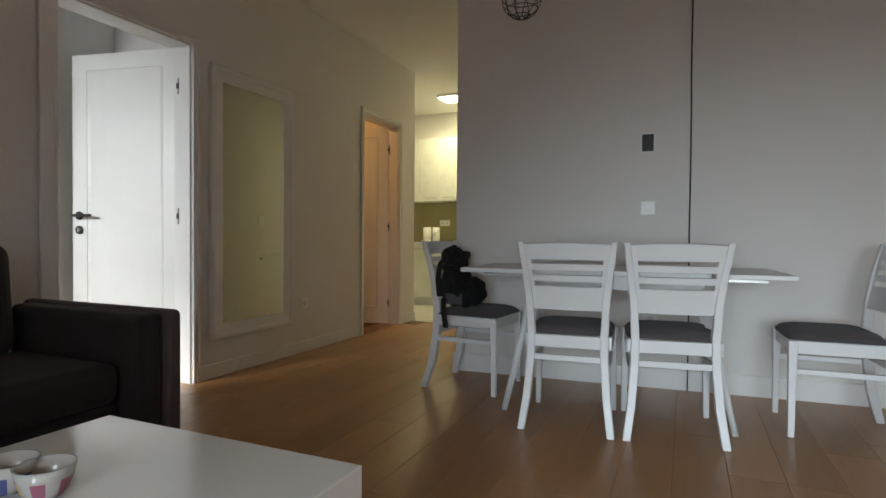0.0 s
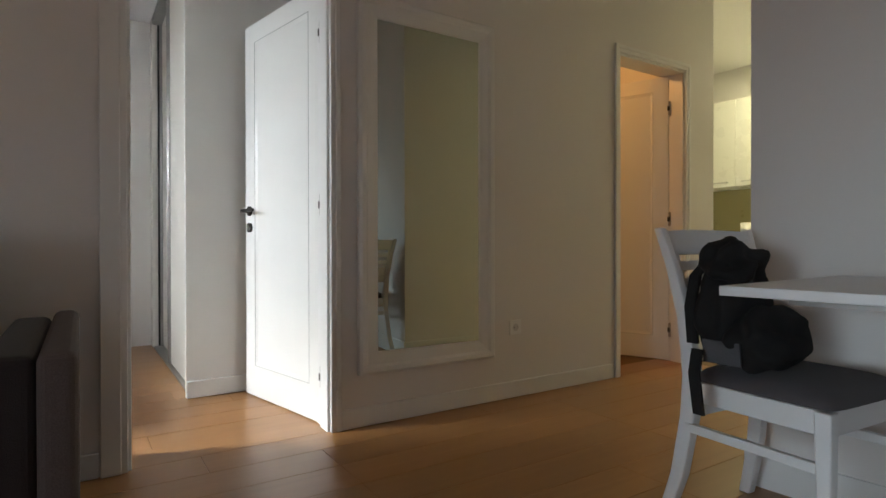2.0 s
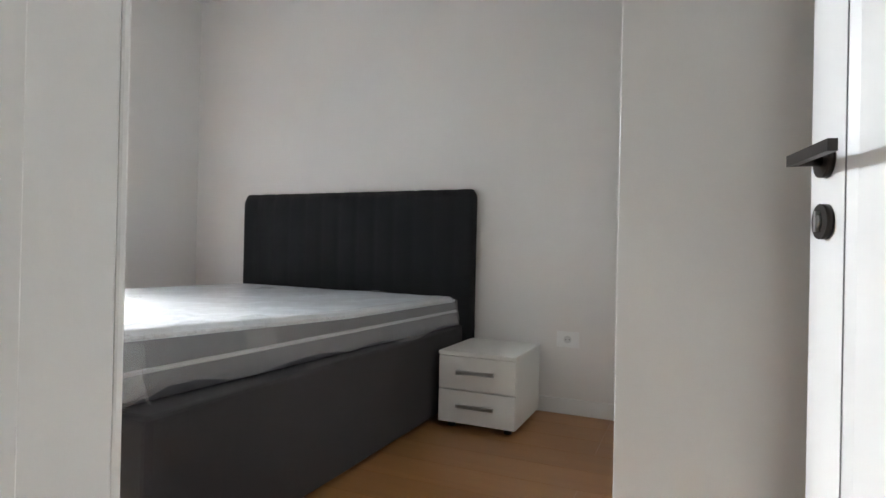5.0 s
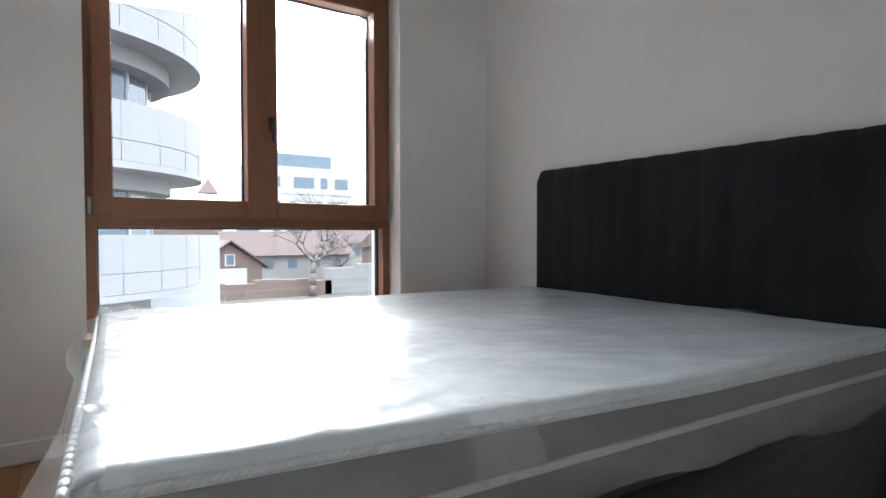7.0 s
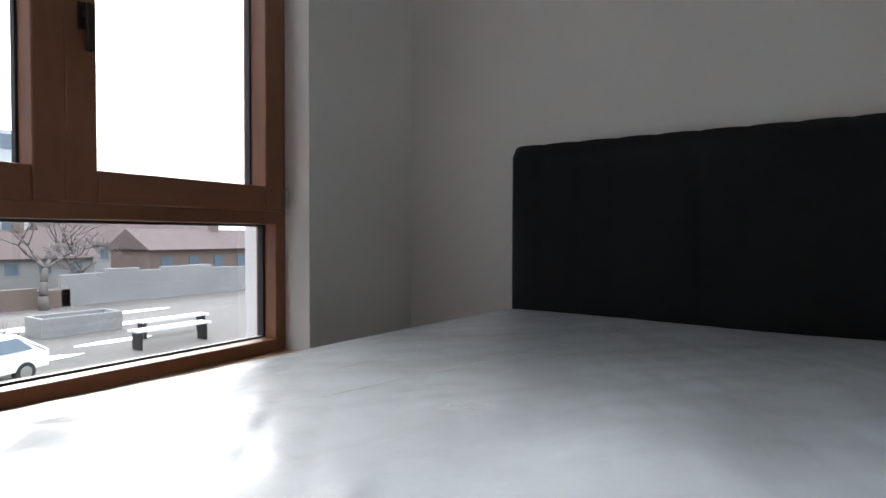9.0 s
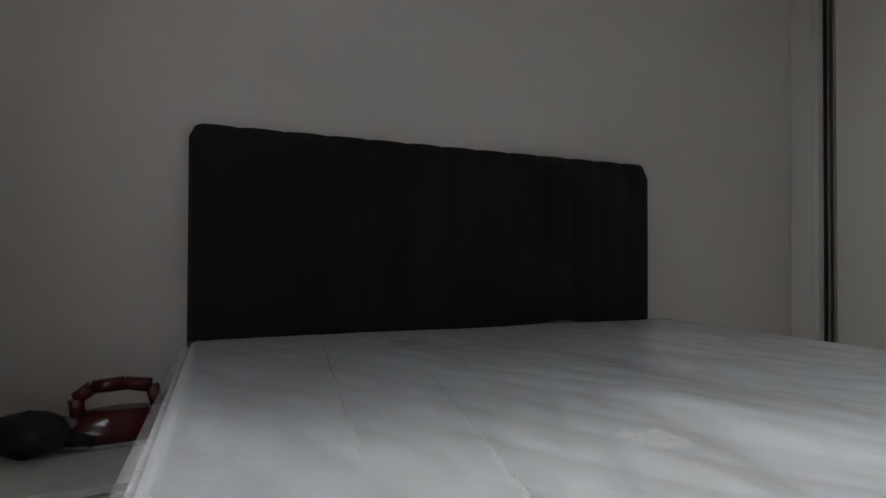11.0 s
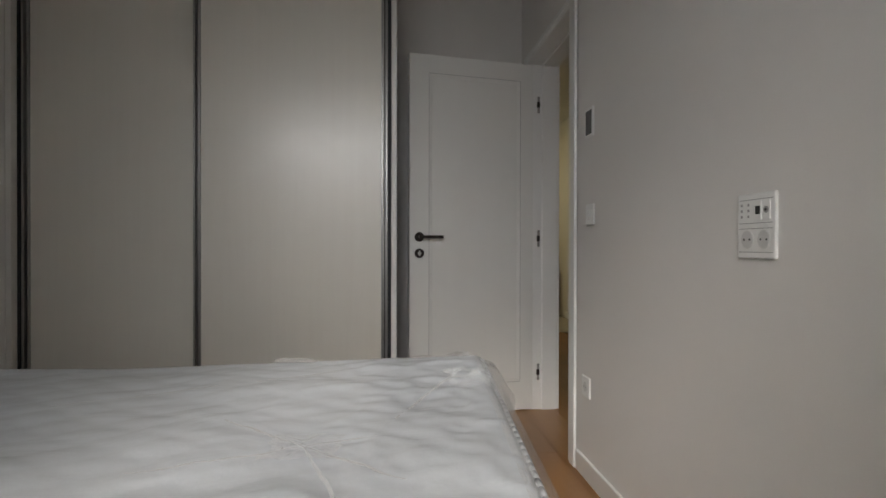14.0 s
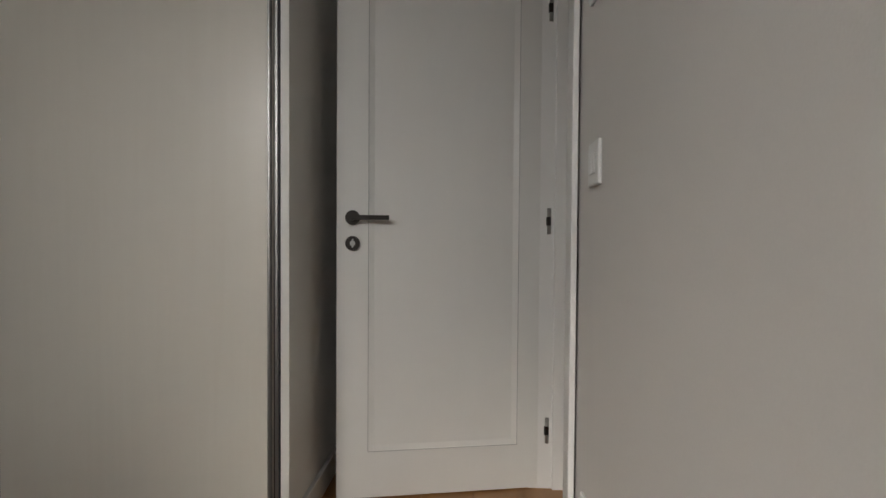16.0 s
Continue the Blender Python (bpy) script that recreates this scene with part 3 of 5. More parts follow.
def channel_headboard(root, y0, y1, top):
    """Upholstered headboard with upright channels and rounded top corners."""
    bm = bmesh.new()
    n, per, rows = 13, 8, 22
    thick, rc = 0.075, 0.038
    cols = n * per
    grid = {}
    for i in range(cols + 1):
        u = i / cols
        y = y0 + (y1 - y0) * u
        ph = (i % per) / per
        puff = 0.007 * abs(math.sin(math.pi * ph)) ** 0.45
        edge = min(u, 1 - u) * (y1 - y0)
        ztop = top - (rc - math.sqrt(max(0, rc * rc - max(0, rc - edge) ** 2)) if edge < rc else 0) + 0.35 * (puff - 0.007)
        for k in range(rows + 1):
            z = 0.05 + (ztop - 0.05) * k / rows
            d = min(edge, ztop - z)
            round_in = 0.03 * (1 - math.sqrt(max(0, 1 - (1 - min(d, 0.03) / 0.03) ** 2)))
            grid[i, k] = bm.verts.new((XH + 0.004 + thick + puff - round_in, y, z))
    for i in range(cols):
        for k in range(rows):
            bm.faces.new((grid[i, k], grid[i + 1, k], grid[i + 1, k + 1], grid[i, k + 1])).smooth = True
    rim = [e for e in bm.edges if len(e.link_faces) == 1]
    ext = bmesh.ops.extrude_edge_only(bm, edges=rim)
    for v in ext["geom"]:
        if isinstance(v, bmesh.types.BMVert):
            v.co.x = XH + 0.030
            v.co.y += 0.012 if v.co.y < (y0 + y1) / 2 - 0.8 else -0.012 if v.co.y > (y0 + y1) / 2 + 0.8 else 0
    box(bm, XH + 0.002, y0 + 0.1, 0.05, XH + 0.03, y1 - 0.1, top - 0.1)
    return put("headboard", bm, CHARCOAL, root)


BX0, BX1, BY0, BY1, MZ0, MZ1 = -2.700, -0.755, -3.240, -1.592, 0.448, 0.614


def bed():
    root = empty("bed", pose(-1.7, -2.35, 0), label="double bed with charcoal channel-tufted headboard and wrapped white mattress", category="bed")
    inv = root.matrix_world.inverted()
    kids = [channel_headboard(root, -3.184, -1.474, 1.219)]
    bm = bmesh.new()
    box(bm, -2.765, -3.195, 0.02, -0.765, -1.525, MZ0)
    soften(bm, 0.018, 3)
    kids.append(put("base", bm, BASE_CLOTH, root))
    kids.append(boxes("base_seam", [(BX1 - 0.0125, -2.38, 0.03, BX1 - 0.0085, -2.376, MZ0 - 0.01)], GASKET_GAP, root))
    for x, y in ((BX0 + 0.1, BY0 + 0.1), (BX1 - 0.1, BY0 + 0.1), (BX0 + 0.1, BY1 - 0.1), (BX1 - 0.1, BY1 - 0.1)):
        bm = bmesh.new()
        tube(bm, (x, y, 0), (x, y, 0.03), 0.03, n=12)
        kids.append(put("foot", bm, BLACK, root))
    firm = len(kids)
    # quilted mattress top with soft dents and rounded borders
    bm = bmesh.new()
    nx, ny, rad = 190, 160, 0.03
    g = {}
    for i in range(nx + 1):
        for k in range(ny + 1):
            x, y = BX0 + (BX1 - BX0) * i / nx, BY0 + (BY1 - BY0) * k / ny
            d = min(x - BX0, BX1 - x, y - BY0, BY1 - y)
            drop = rad * (1 - math.sqrt(max(0, 1 - (1 - min(d, rad) / rad) ** 2)))
            p = Vector((x * 2.6, y * 4.5, 0.3))
            u = x / 0.17 + 0.45 * noise.noise(Vector((x * 3, y * 3, 1.0)))
            v = y / 0.105 + 0.45 * noise.noise(Vector((x * 3, y * 3, 7.0)))
            puff = math.sqrt(abs(math.sin(math.pi * (u + v)) * math.sin(math.pi * (u - v))))
            quilt = 0.010 * noise.noise(p) + 0.005 * noise.noise(p * 2.3) + 0.0012 * noise.noise(p * 6)
            tuft = 0.0024 * (puff - 0.6) * min(1, d / 0.06)
            foot = 0.034 * max(0, 1 - (BX1 - x) / 1.0) * max(0, 1 - abs(y + 1.62) / 1.1)
            crease = abs(noise.noise(Vector((x * 6 + y * 3, y * 8 - x * 3, 2.0)))) + 0.5 * abs(noise.noise(Vector((x * 15 - y * 7, y * 17 + x * 6, 5.0))))
            crumple = 0.020 * max(0, 1 - (BX1 - x) / 0.75) * (0.35 - min(0.35, crease)) * min(1, d / 0.05)
            g[i, k] = bm.verts.new((x, y, MZ1 - drop + quilt * min(1, d / 0.08) + tuft + foot + crumple))
    for i in range(nx):
        for k in range(ny):
            face = bm.faces.new((g[i, k], g[i + 1, k], g[i + 1, k + 1], g[i, k + 1]))
            face.smooth = True
    for levels in ((MZ1 - 0.05, 0.005), (MZ0 + 0.05, 0.009), (MZ0 + 0.010, 0.004), (MZ0 + 0.004, -0.02)):
        rim = [e for e in bm.edges if len(e.link_faces) == 1]
        ext = bmesh.ops.extrude_edge_only(bm, edges=rim)
        for v in ext["geom"]:
            if isinstance(v, bmesh.types.BMVert):
                v.co.z = levels[0]
                mx, my = (BX0 + BX1) / 2, (BY0 + BY1) / 2
                v.co.x += levels[1] * (1 if v.co.x > mx else -1) * (abs(v.co.x - mx) > (BX1 - BX0) / 2 - 0.03)
                v.co.y += levels[1] * (1 if v.co.y > my else -1) * (abs(v.co.y - my) > (BY1 - BY0) / 2 - 0.03)
            elif isinstance(v, bmesh.types.BMFace):
                v.material_index, v.smooth = 1, True
    kids.append(put("mattress", bm, [MATT_TOP, MATT_SIDE], root))
    bm = bmesh.new()
    z, o = MZ1 - 0.48 * (MZ1 - MZ0), 0.013
    for r in ((BX0 - o, BY0 - o, BX1 + o, BY0), (BX0 - o, BY1, BX1 + o, BY1 + o), (BX1, BY0, BX1 + o, BY1), (BX0 - o, BY0, BX0, BY1)):
        box(bm, r[0], r[1], z - 0.007, r[2], r[3], z + 0.007)
    soften(bm, 0.004, 2)
    kids.append(put("piping", bm, PIPING, root))
    # striped tape sewn along the upper border
    bm = bmesh.new()
    edge = []
    for (xa, ya), (xb, yb) in (((BX0, BY1), (BX1, BY1)), ((BX1, BY1), (BX1, BY0)), ((BX1, BY0), (BX0, BY0))):
        for j in range(60):
            edge.append((xa + (xb - xa) * j / 60, ya + (yb - ya) * j / 60))
    for (xa, ya), (xb, yb) in zip(edge, edge[1:]):
        za, zb = (MZ1 - 0.022 + 0.034 * max(0, 1 - (BX1 - x) / 1.0) * max(0, 1 - abs(y + 1.62) / 1.1) for x, y in ((xa, ya), (xb, yb)))
        tube(bm, (xa, ya, za), (xb, yb, zb), 0.006, n=10)
    kids.append(put("edge_tape", bm, STRIPED_TAPE, root))
    # clear wrap hanging over the sides, gathered and torn at the corners
    bm = bmesh.new()
    per = [(BX0, BY1), (BX1, BY1), (BX1, BY0), (BX0, BY0)]
    lengths = [BX1 - BX0, BY1 - BY0, BX1 - BX0]
    total, steps, rows = sum(lengths), 420, 16
    g = {}
    for i in range(steps + 1):
        s = total * i / steps
        leg = 0
        while leg < 2 and s > lengths[leg]:
            s -= lengths[leg]
            leg += 1
        (xa, ya), (xb, yb) = per[leg], per[leg + 1]
        u = s / lengths[leg]
        x, y = xa + (xb - xa) * u, ya + (yb - ya) * u
        nx_, ny_ = ((0, 1), (1, 0), (0, -1))[leg]
        near = min((Vector((x, y)) - Vector(c)).length for c in per[1:3])
        corner = max(0, 1 - near / 0.28)
        hang = MZ1 - MZ0 - 0.02 + 0.045 * noise.noise(Vector((i * 0.04, 0, 4))) + 0.075 * corner
        for k in range(rows + 1):
            v = k / rows
            fold = (0.010 + 0.022 * corner) * noise.noise(Vector((x * 9, y * 9, v * 2.0))) * min(1, v * 2) + 0.004 * noise.noise(Vector((x * 26 + v * 5, y * 26 - v * 5, v * 4.0))) * min(1, v * 3)
            out = 0.016 + 0.014 * v + abs(fold) + 0.060 * corner * math.sin(math.pi * min(1, v * 0.8))
            top = MZ1 + 0.006 + 0.034 * max(0, 1 - (BX1 - x) / 1.0) * max(0, 1 - abs(y + 1.62) / 1.1) + 0.03 * corner * noise.noise(Vector((x * 14, y * 14, 2)))
            if k == 0:
                g[i, k] = bm.verts.new((x - nx_ * 0.03, y - ny_ * 0.03, top - 0.004))
            else:
                g[i, k] = bm.verts.new((x + nx_ * out, y + ny_ * out, top - 0.02 - hang * (v - 1 / rows)))
    for i in range(steps):
        for k in range(rows):
            bm.faces.new((g[i, k], g[i + 1, k], g[i + 1, k + 1], g[i, k + 1])).smooth = True
    kids.append(put("plastic_wrap", bm, FILM, root))
    # loose crumpled tufts of film
    for j, (cx, cy, cz, r) in enumerate(((BX1 - 0.02, BY1 - 0.02, MZ1 + 0.014, 0.11), (BX1 - 0.02, BY0 + 0.02, MZ1 + 0.004, 0.12), (BX1 - 0.03, BY1 - 0.24, MZ1 + 0.018, 0.08), (BX0 + 0.09, BY1 - 0.02, MZ1 - 0.05, 0.07), (BX0 + 0.05, -2.07, MZ1 + 0.0, 0.06), (-2.42, -2.70, MZ1 + 0.0, 0.05), (-1.58, -2.66, MZ1 + 0.002, 0.035), (-1.28, -1.60, MZ1 + 0.017, 0.06), (-1.12, -2.27, MZ1 + 0.010, 0.055))):
        bm = bmesh.new()
        m = 14
        g = {}
        for i in range(m + 1):
            for k in range(m + 1):
                a, b = i / m - 0.5, k / m - 0.5
                q = Vector((a * 5 + j * 7, b * 5, j * 1.3))
                lift = abs(noise.noise(q)) * r * (0.5 if j < 3 else 0.25) * (1 - 4 * max(a * a, b * b)) + 0.004
                x, y = cx + a * 2 * r + 0.25 * r * noise.noise(q * 1.4), cy + b * 2 * r + 0.25 * r * noise.noise(q * 1.7)
                over = max(0, x - BX1 + 0.01) + max(0, y - BY1 + 0.01) + max(0, BY0 + 0.01 - y)
                g[i, k] = bm.verts.new((x - 0.5 * max(0, x - BX1), y - 0.5 * max(0, y - BY1), cz + lift - 1.5 * over))
        for i in range(m):
            for k in range(m):
                bm.faces.new((g[i, k], g[i + 1, k], g[i + 1, k + 1], g[i, k + 1]))
        kids.append(put("film_tuft", bm, FILM, root))
    # straight folds pressed into the film
    for (xa, ya), (xb, yb) in (((-2.45, -2.92), (-1.25, -3.05)), ((-2.05, -2.78), (-1.30, -2.92)), ((-1.0, -2.2), (-0.82, -1.75)), ((-1.7, -2.0), (-1.05, -1.72)), ((-1.12, -2.27), (-0.86, -2.16)), ((-1.12, -2.27), (-1.30, -2.12)), ((-1.12, -2.27), (-1.02, -2.50)), ((-1.12, -2.27), (-1.36, -2.36)), ((-1.12, -2.27), (-0.95, -2.40))):
        bm = bmesh.new()
        path = []
        for j in range(17):
            u = j / 16
            x, y = xa + (xb - xa) * u, ya + (yb - ya) * u + 0.006 * noise.noise(Vector((u * 4, xa, 1)))
            path.append((x, y, MZ1 + 0.003 + 0.034 * max(0, 1 - (BX1 - x) / 1.0) * max(0, 1 - abs(y + 1.62) / 1.1) + 0.004 * noise.noise(Vector((u * 6, ya, 2)))))
        bar(bm, path, [0.002 + 0.003 * math.sin(math.pi * j / 16) for j in range(17)], [0.002 + 0.003 * math.sin(math.pi * j / 16) for j in range(17)])
        kids.append(put("film_fold", bm, FILM, root))
    # the mattress lies slightly askew on its base
    mid = Vector(((BX0 + BX1) / 2, (BY0 + BY1) / 2, 0))
    askew = Matrix.Translation(mid) @ Matrix.Rotation(radians(-3.4), 4, "Z") @ Matrix.Translation(-mid)
    for k in kids[firm:]:
        k.data.transform(askew)
    for k in kids:
        k.matrix_parent_inverse = inv
    return root


bed()


def nightstand(m):
    """Two-drawer white nightstand; its drawers face +x, origin at the back middle of its foot."""
    root = empty("nightstand", m, label="white two-drawer nightstand with steel bar handles", category="nightstand", group="nightstands beside the bed")
    w, d, h = 0.39, 0.45, 0.375
    bm = bmesh.new()
    box(bm, 0.004, -w / 2, 0.03, d - 0.022, w / 2, h - 0.018)
    soften(bm, 0.002, 1)
    put("body", bm, NIGHT, root)
    bm = bmesh.new()
    box(bm, 0.002, -w / 2 - 0.002, h - 0.0175, d, w / 2 + 0.002, h)
    soften(bm, 0.002, 2)
    put("top", bm, NIGHT, root)
    hh = (h - 0.018 - 0.03) / 2
    for k in (0, 1):
        bm = bmesh.new()
        z = 0.03 + k * hh
        box(bm, d - 0.020, -w / 2 + 0.001, z + 0.002, d - 0.002, w / 2 - 0.001, z + hh - 0.005)
        soften(bm, 0.0015, 1)
        dr = put("drawer", bm, NIGHT, root)
        bm = bmesh.new()
        zc = z + hh * 0.55
        box(bm, d + 0.016, -0.095, zc - 0.009, d + 0.023, 0.095, zc + 0.009)
        for y in (-0.09, 0.084):
            box(bm, d - 0.003, y, zc - 0.007, d + 0.017, y + 0.006, zc + 0.007)
        soften(bm, 0.0015, 1)
        put("handle", bm, STEEL, dr)
    for x, y in ((0.05, -w / 2 + 0.05), (0.05, w / 2 - 0.05), (d - 0.06, -w / 2 + 0.05), (d - 0.06, w / 2 - 0.05)):
        bm = bmesh.new()
        tube(bm, (x, y, 0), (x, y, 0.032), 0.02, n=12)
        put("foot", bm, BLACK, root)
    return root


stand = nightstand(pose(-2.785, -1.283, 0))
copy_thing(stand, pose(-2.853, -3.455, 0))


def steam_iron():
    root = empty("steam_iron", pose(-2.70, -3.375, 0.376, 0, 0, -92), label="dark red and black steam iron with coiled cord", category="iron")
    bm = bmesh.new()
    outline = [(-0.13, 0.05), (-0.13, -0.05), (0.0, -0.058), (0.08, -0.035), (0.15, 0.0), (0.08, 0.035), (0.0, 0.058)]
    prism(bm, outline, 0.0, 0.012)
    soften(bm, 0.004, 2)
    put("soleplate", bm, STEEL, root)
    bm = bmesh.new()
    rings = []
    for z, s, dx in ((0.012, 1.0, 0), (0.04, 0.95, -0.004), (0.065, 0.72, -0.02), (0.085, 0.5, -0.035)):
        rings.append([bm.verts.new((x * s + dx, y * s, z)) for x, y in outline])
    for a, b in zip(rings, rings[1:]):
        for k in range(len(outline)):
            bm.faces.new((a[k], a[(k + 1) % 7], b[(k + 1) % 7], b[k])).smooth = True
    bm.faces.new(rings[-1]), bm.faces.new(rings[0][::-1])
    put("body", bm, IRON_RED, root)
    bm = bmesh.new()
    pts = [(0.05, 0, 0.07), (0.055, 0, 0.115), (0.02, 0, 0.14), (-0.05, 0, 0.145), (-0.11, 0, 0.135), (-0.125, 0, 0.09), (-0.12, 0, 0.03)]
    for a, b in zip(pts, pts[1:]):
        tube(bm, a, b, 0.017, 0.018, n=10)
    put("handle", bm, IRON_RED, root)
    bm = bmesh.new()
    blob(bm, (0.07, 0.0, 0.05), (0.05, 0.033, 0.025), 2)
    put("water_tank", bm, IRON_CLEAR, root)
    bm = bmesh.new()
    last = None
    for k in range(90):
        a = k * 0.42
        p = (-0.19 + 0.05 * math.cos(a) - k * 0.0003, 0.03 + 0.075 * math.sin(a), 0.008 + 0.05 * abs(noise.noise(Vector((k * 0.21, 0, 0)))))
        if last:
            tube(bm, last, p, 0.0045, n=6)
        last = p
    tube(bm, (-0.13, 0, 0.10), (-0.16, 0.0, 0.13), 0.006, n=6)
    tube(bm, (-0.16, 0, 0.13), (-0.19, 0.02, 0.05), 0.0045, n=6)
    put("cord", bm, BLACK, root)
    return root


steam_iron()
bm = bmesh.new()
blob(bm, (0, 0, 0.052), (0.095, 0.062, 0.052), 3, 0.25, 2.0)
tube(bm, (0.06, 0, 0.05), (0.13, 0.03, 0.02), 0.016, 0.012, n=10)
roll = put("hair_dryer", bm, BLACK)
roll.matrix_world = pose(-2.66, -3.515, 0.376, 0, 0, 70)
tagged(roll, label="black rounded hair dryer on the white nightstand", category="hair dryer")


def wardrobe():
    yf = -0.47
    root = empty("wardrobe", pose(-1.9, -0.2, 0), label="built-in cream sliding-door wardrobe with aluminium profiles", category="wardrobe")
    kids = []
    kids.append(boxes("side_panel", [(-0.966, yf - 0.016, 0.0, -0.940, 0.145, H - 0.004)], NIGHT, root, 0.001, 1))
    kids.append(boxes("plinth", [(-2.728, yf + 0.09, 0.0, -0.968, yf + 0.11, 0.06)], WARD_PLAIN, root))
    kids.append(boxes("side_skirting", [(-0.9395, yf - 0.015, 0.0, -0.924, 0.145, 0.09)], TRIM, root, 0.003, 2))
    kids.append(boxes("filler", [(XH + 0.002, yf + 0.0, 0.0, -2.752, yf + 0.02, H - 0.004)], WARD_PLAIN, root, 0.001, 1))
    kids.append(boxes("floor_track", [(-2.728, yf + 0.005, 0.0, -0.968, yf + 0.09, 0.012)], ALU, root))
    kids.append(boxes("top_track", [(-2.728, yf + 0.002, H - 0.05, -0.968, yf + 0.10, H - 0.004)], ALU, root))
    kids.append(boxes("jamb_strip", [(-2.750, yf - 0.002, 0.0, -2.724, yf + 0.062, H - 0.004)], WARD_PLAIN, root, 0.002, 1))
    for a, b, y in ((-2.715, -1.870, yf + 0.065), (-1.915, -0.985, yf + 0.022)):
        door = boxes("door", [(a + 0.02, y + 0.006, 0.02, b - 0.02, y + 0.018, H - 0.055)], WARD, root)
        kids.append(door)
        for x in (a, b - 0.032):
            bm = bmesh.new()
            box(bm, x, y - 0.012, 0.014, x + 0.010, y + 0.03, H - 0.052)
            box(bm, x + 0.022, y - 0.006, 0.014, x + 0.032, y + 0.024, H - 0.052)
            # recess between the lips, its shade put into a darker grey
            box(bm, x + 0.010, y + 0.012, 0.014, x + 0.022, y + 0.022, H - 0.052, 1)
            soften(bm, 0.002, 1)
            kids.append(put("profile", bm, [ALU, ALU_GROOVE], root))
    # black strips in the end gaps: the shade of the depth, as colour
    kids.append(boxes("brush_seal", [(-0.984, yf + 0.02, 0.012, -0.968, yf + 0.09, H - 0.05)], GASKET_GAP, root))
    kids.append(boxes("brush_seal", [(-2.724, yf + 0.04, 0.012, -2.717, yf + 0.09, H - 0.05)], GASKET_GAP, root))
    # black sheet at the back paints the unlit inside dark
    kids.append(boxes("inner_back", [(-2.728, 0.10, 0.0, -0.968, 0.145, H - 0.004)], GASKET_GAP, root))
    inv = root.matrix_world.inverted()
    for k in kids:
        k.matrix_parent_inverse = inv
    return root


wardrobe()

# ---- sockets, switches, thermostats ----


def plate(name, m, w, h, label, category, cells=(), frame_mat=None):
    """A wall plate facing +x, origin at its middle on the wall; cells: kind, across, up."""
    root = empty(name, m, label=label, category=category)
    bm = bmesh.new()
    box(bm, 0.0005, -w / 2, -h / 2, 0.009, w / 2, h / 2)
    soften(bm, 0.004, 3)
    put("frame", bm, frame_mat or SOCKET, root)
    for kind, u, v in cells:
        bm = bmesh.new()
        if kind == "socket":
            tube(bm, (0.008, u, v), (0.0098, u, v), 0.021, n=20)
            tube(bm, (0.0097, u, v), (0.0101, u, v), 0.0185, n=20, mat=1)
            for s in (-1, 1):
                tube(bm, (0.010, u + s * 0.0095, v), (0.0108, u + s * 0.0095, v), 0.0026, n=8, mat=2)
            put("outlet", bm, [SOCKET_RING, SOCKET_WELL, BLACK], root)
        elif kind == "rocker":
            box(bm, 0.008, u - 0.021, v - 0.021, 0.0125, u + 0.021, v + 0.021)
            soften(bm, 0.003, 2)
            put("rocker", bm, SOCKET, root)
        elif kind == "small":
            box(bm, 0.008, u - 0.0095, v - 0.020, 0.0115, u + 0.0095, v + 0.020)
            soften(bm, 0.0015, 1)
            put("rocker", bm, SOCKET, root)
        elif kind == "jack":
            box(bm, 0.008, u - 0.0105, v - 0.020, 0.0112, u + 0.0105, v + 0.020)
            box(bm, 0.0105, u - 0.0075, v - 0.009, 0.0118, u + 0.0075, v + 0.009, 1)
            put("jack", bm, [SOCKET, BLACK], root)
        elif kind == "coax":
            box(bm, 0.008, u - 0.0105, v - 0.020, 0.0112, u + 0.0105, v + 0.020)
            tube(bm, (0.010, u, v), (0.0125, u, v), 0.0075, n=14, mat=1)
            tube(bm, (0.012, u, v), (0.0135, u, v), 0.003, n=8, mat=2)
            put("jack", bm, [SOCKET, SOCKET_GROOVE_GREY, BLACK], root)
        elif kind == "vents":
            for a in (-0.012, 0.012):
                for c in (-0.013, 0.0, 0.013):
                    box(bm, 0.0085, u + a - 0.003, v + c - 0.0028, 0.0096, u + a + 0.003, v + c + 0.0028)
            put("slots", bm, SOCKET_GROOVE_GREY, root)
        elif kind == "rule":
            box(bm, 0.0085, u - 0.056, v - 0.0008, 0.0094, u + 0.056, v + 0.0008)
            put("joint", bm, SOCKET_GROOVE_GREY, root)
        elif kind == "screen":
            box(bm, 0.008, u - w * 0.38, v - h * 0.40, 0.0105, u + w * 0.38, v + h * 0.40)
            soften(bm, 0.001, 1)
            put("screen", bm, SCREEN, root)
    return root


RX = 180   # plates on the bedroom face of the shared wall face -x
plate("socket_panel", pose(XB, -2.080, 1.0, 0, 0, RX), 0.127, 0.145, "white wall panel with sockets, network and aerial jacks", "wall socket",
      (("vents", -0.036, 0.034), ("jack", 0.010, 0.034), ("coax", 0.038, 0.034), ("socket", 0.028, -0.030), ("socket", -0.028, -0.030), ("rule", 0, 0.006), ("rule", 0, -0.006), ("rule", 0, -0.058), ("rule", 0, 0.058)))
plate("thermostat", pose(XB, -1.045, 1.455, 0, 0, RX), 0.085, 0.12, "white framed grey room thermostat", "thermostat", (("screen", 0, 0),), SOCKET)
plate("light_switch", pose(XB, -1.055, 1.083, 0, 0, RX), 0.085, 0.085, "white double light switch beside the door", "light switch", (("small", -0.012, 0), ("small", 0.012, 0)))
plate("wall_socket", pose(XB, -1.015, 0.378, 0, 0, RX), 0.085, 0.085, "white single wall socket near the floor", "wall socket", (("socket", 0, 0),))
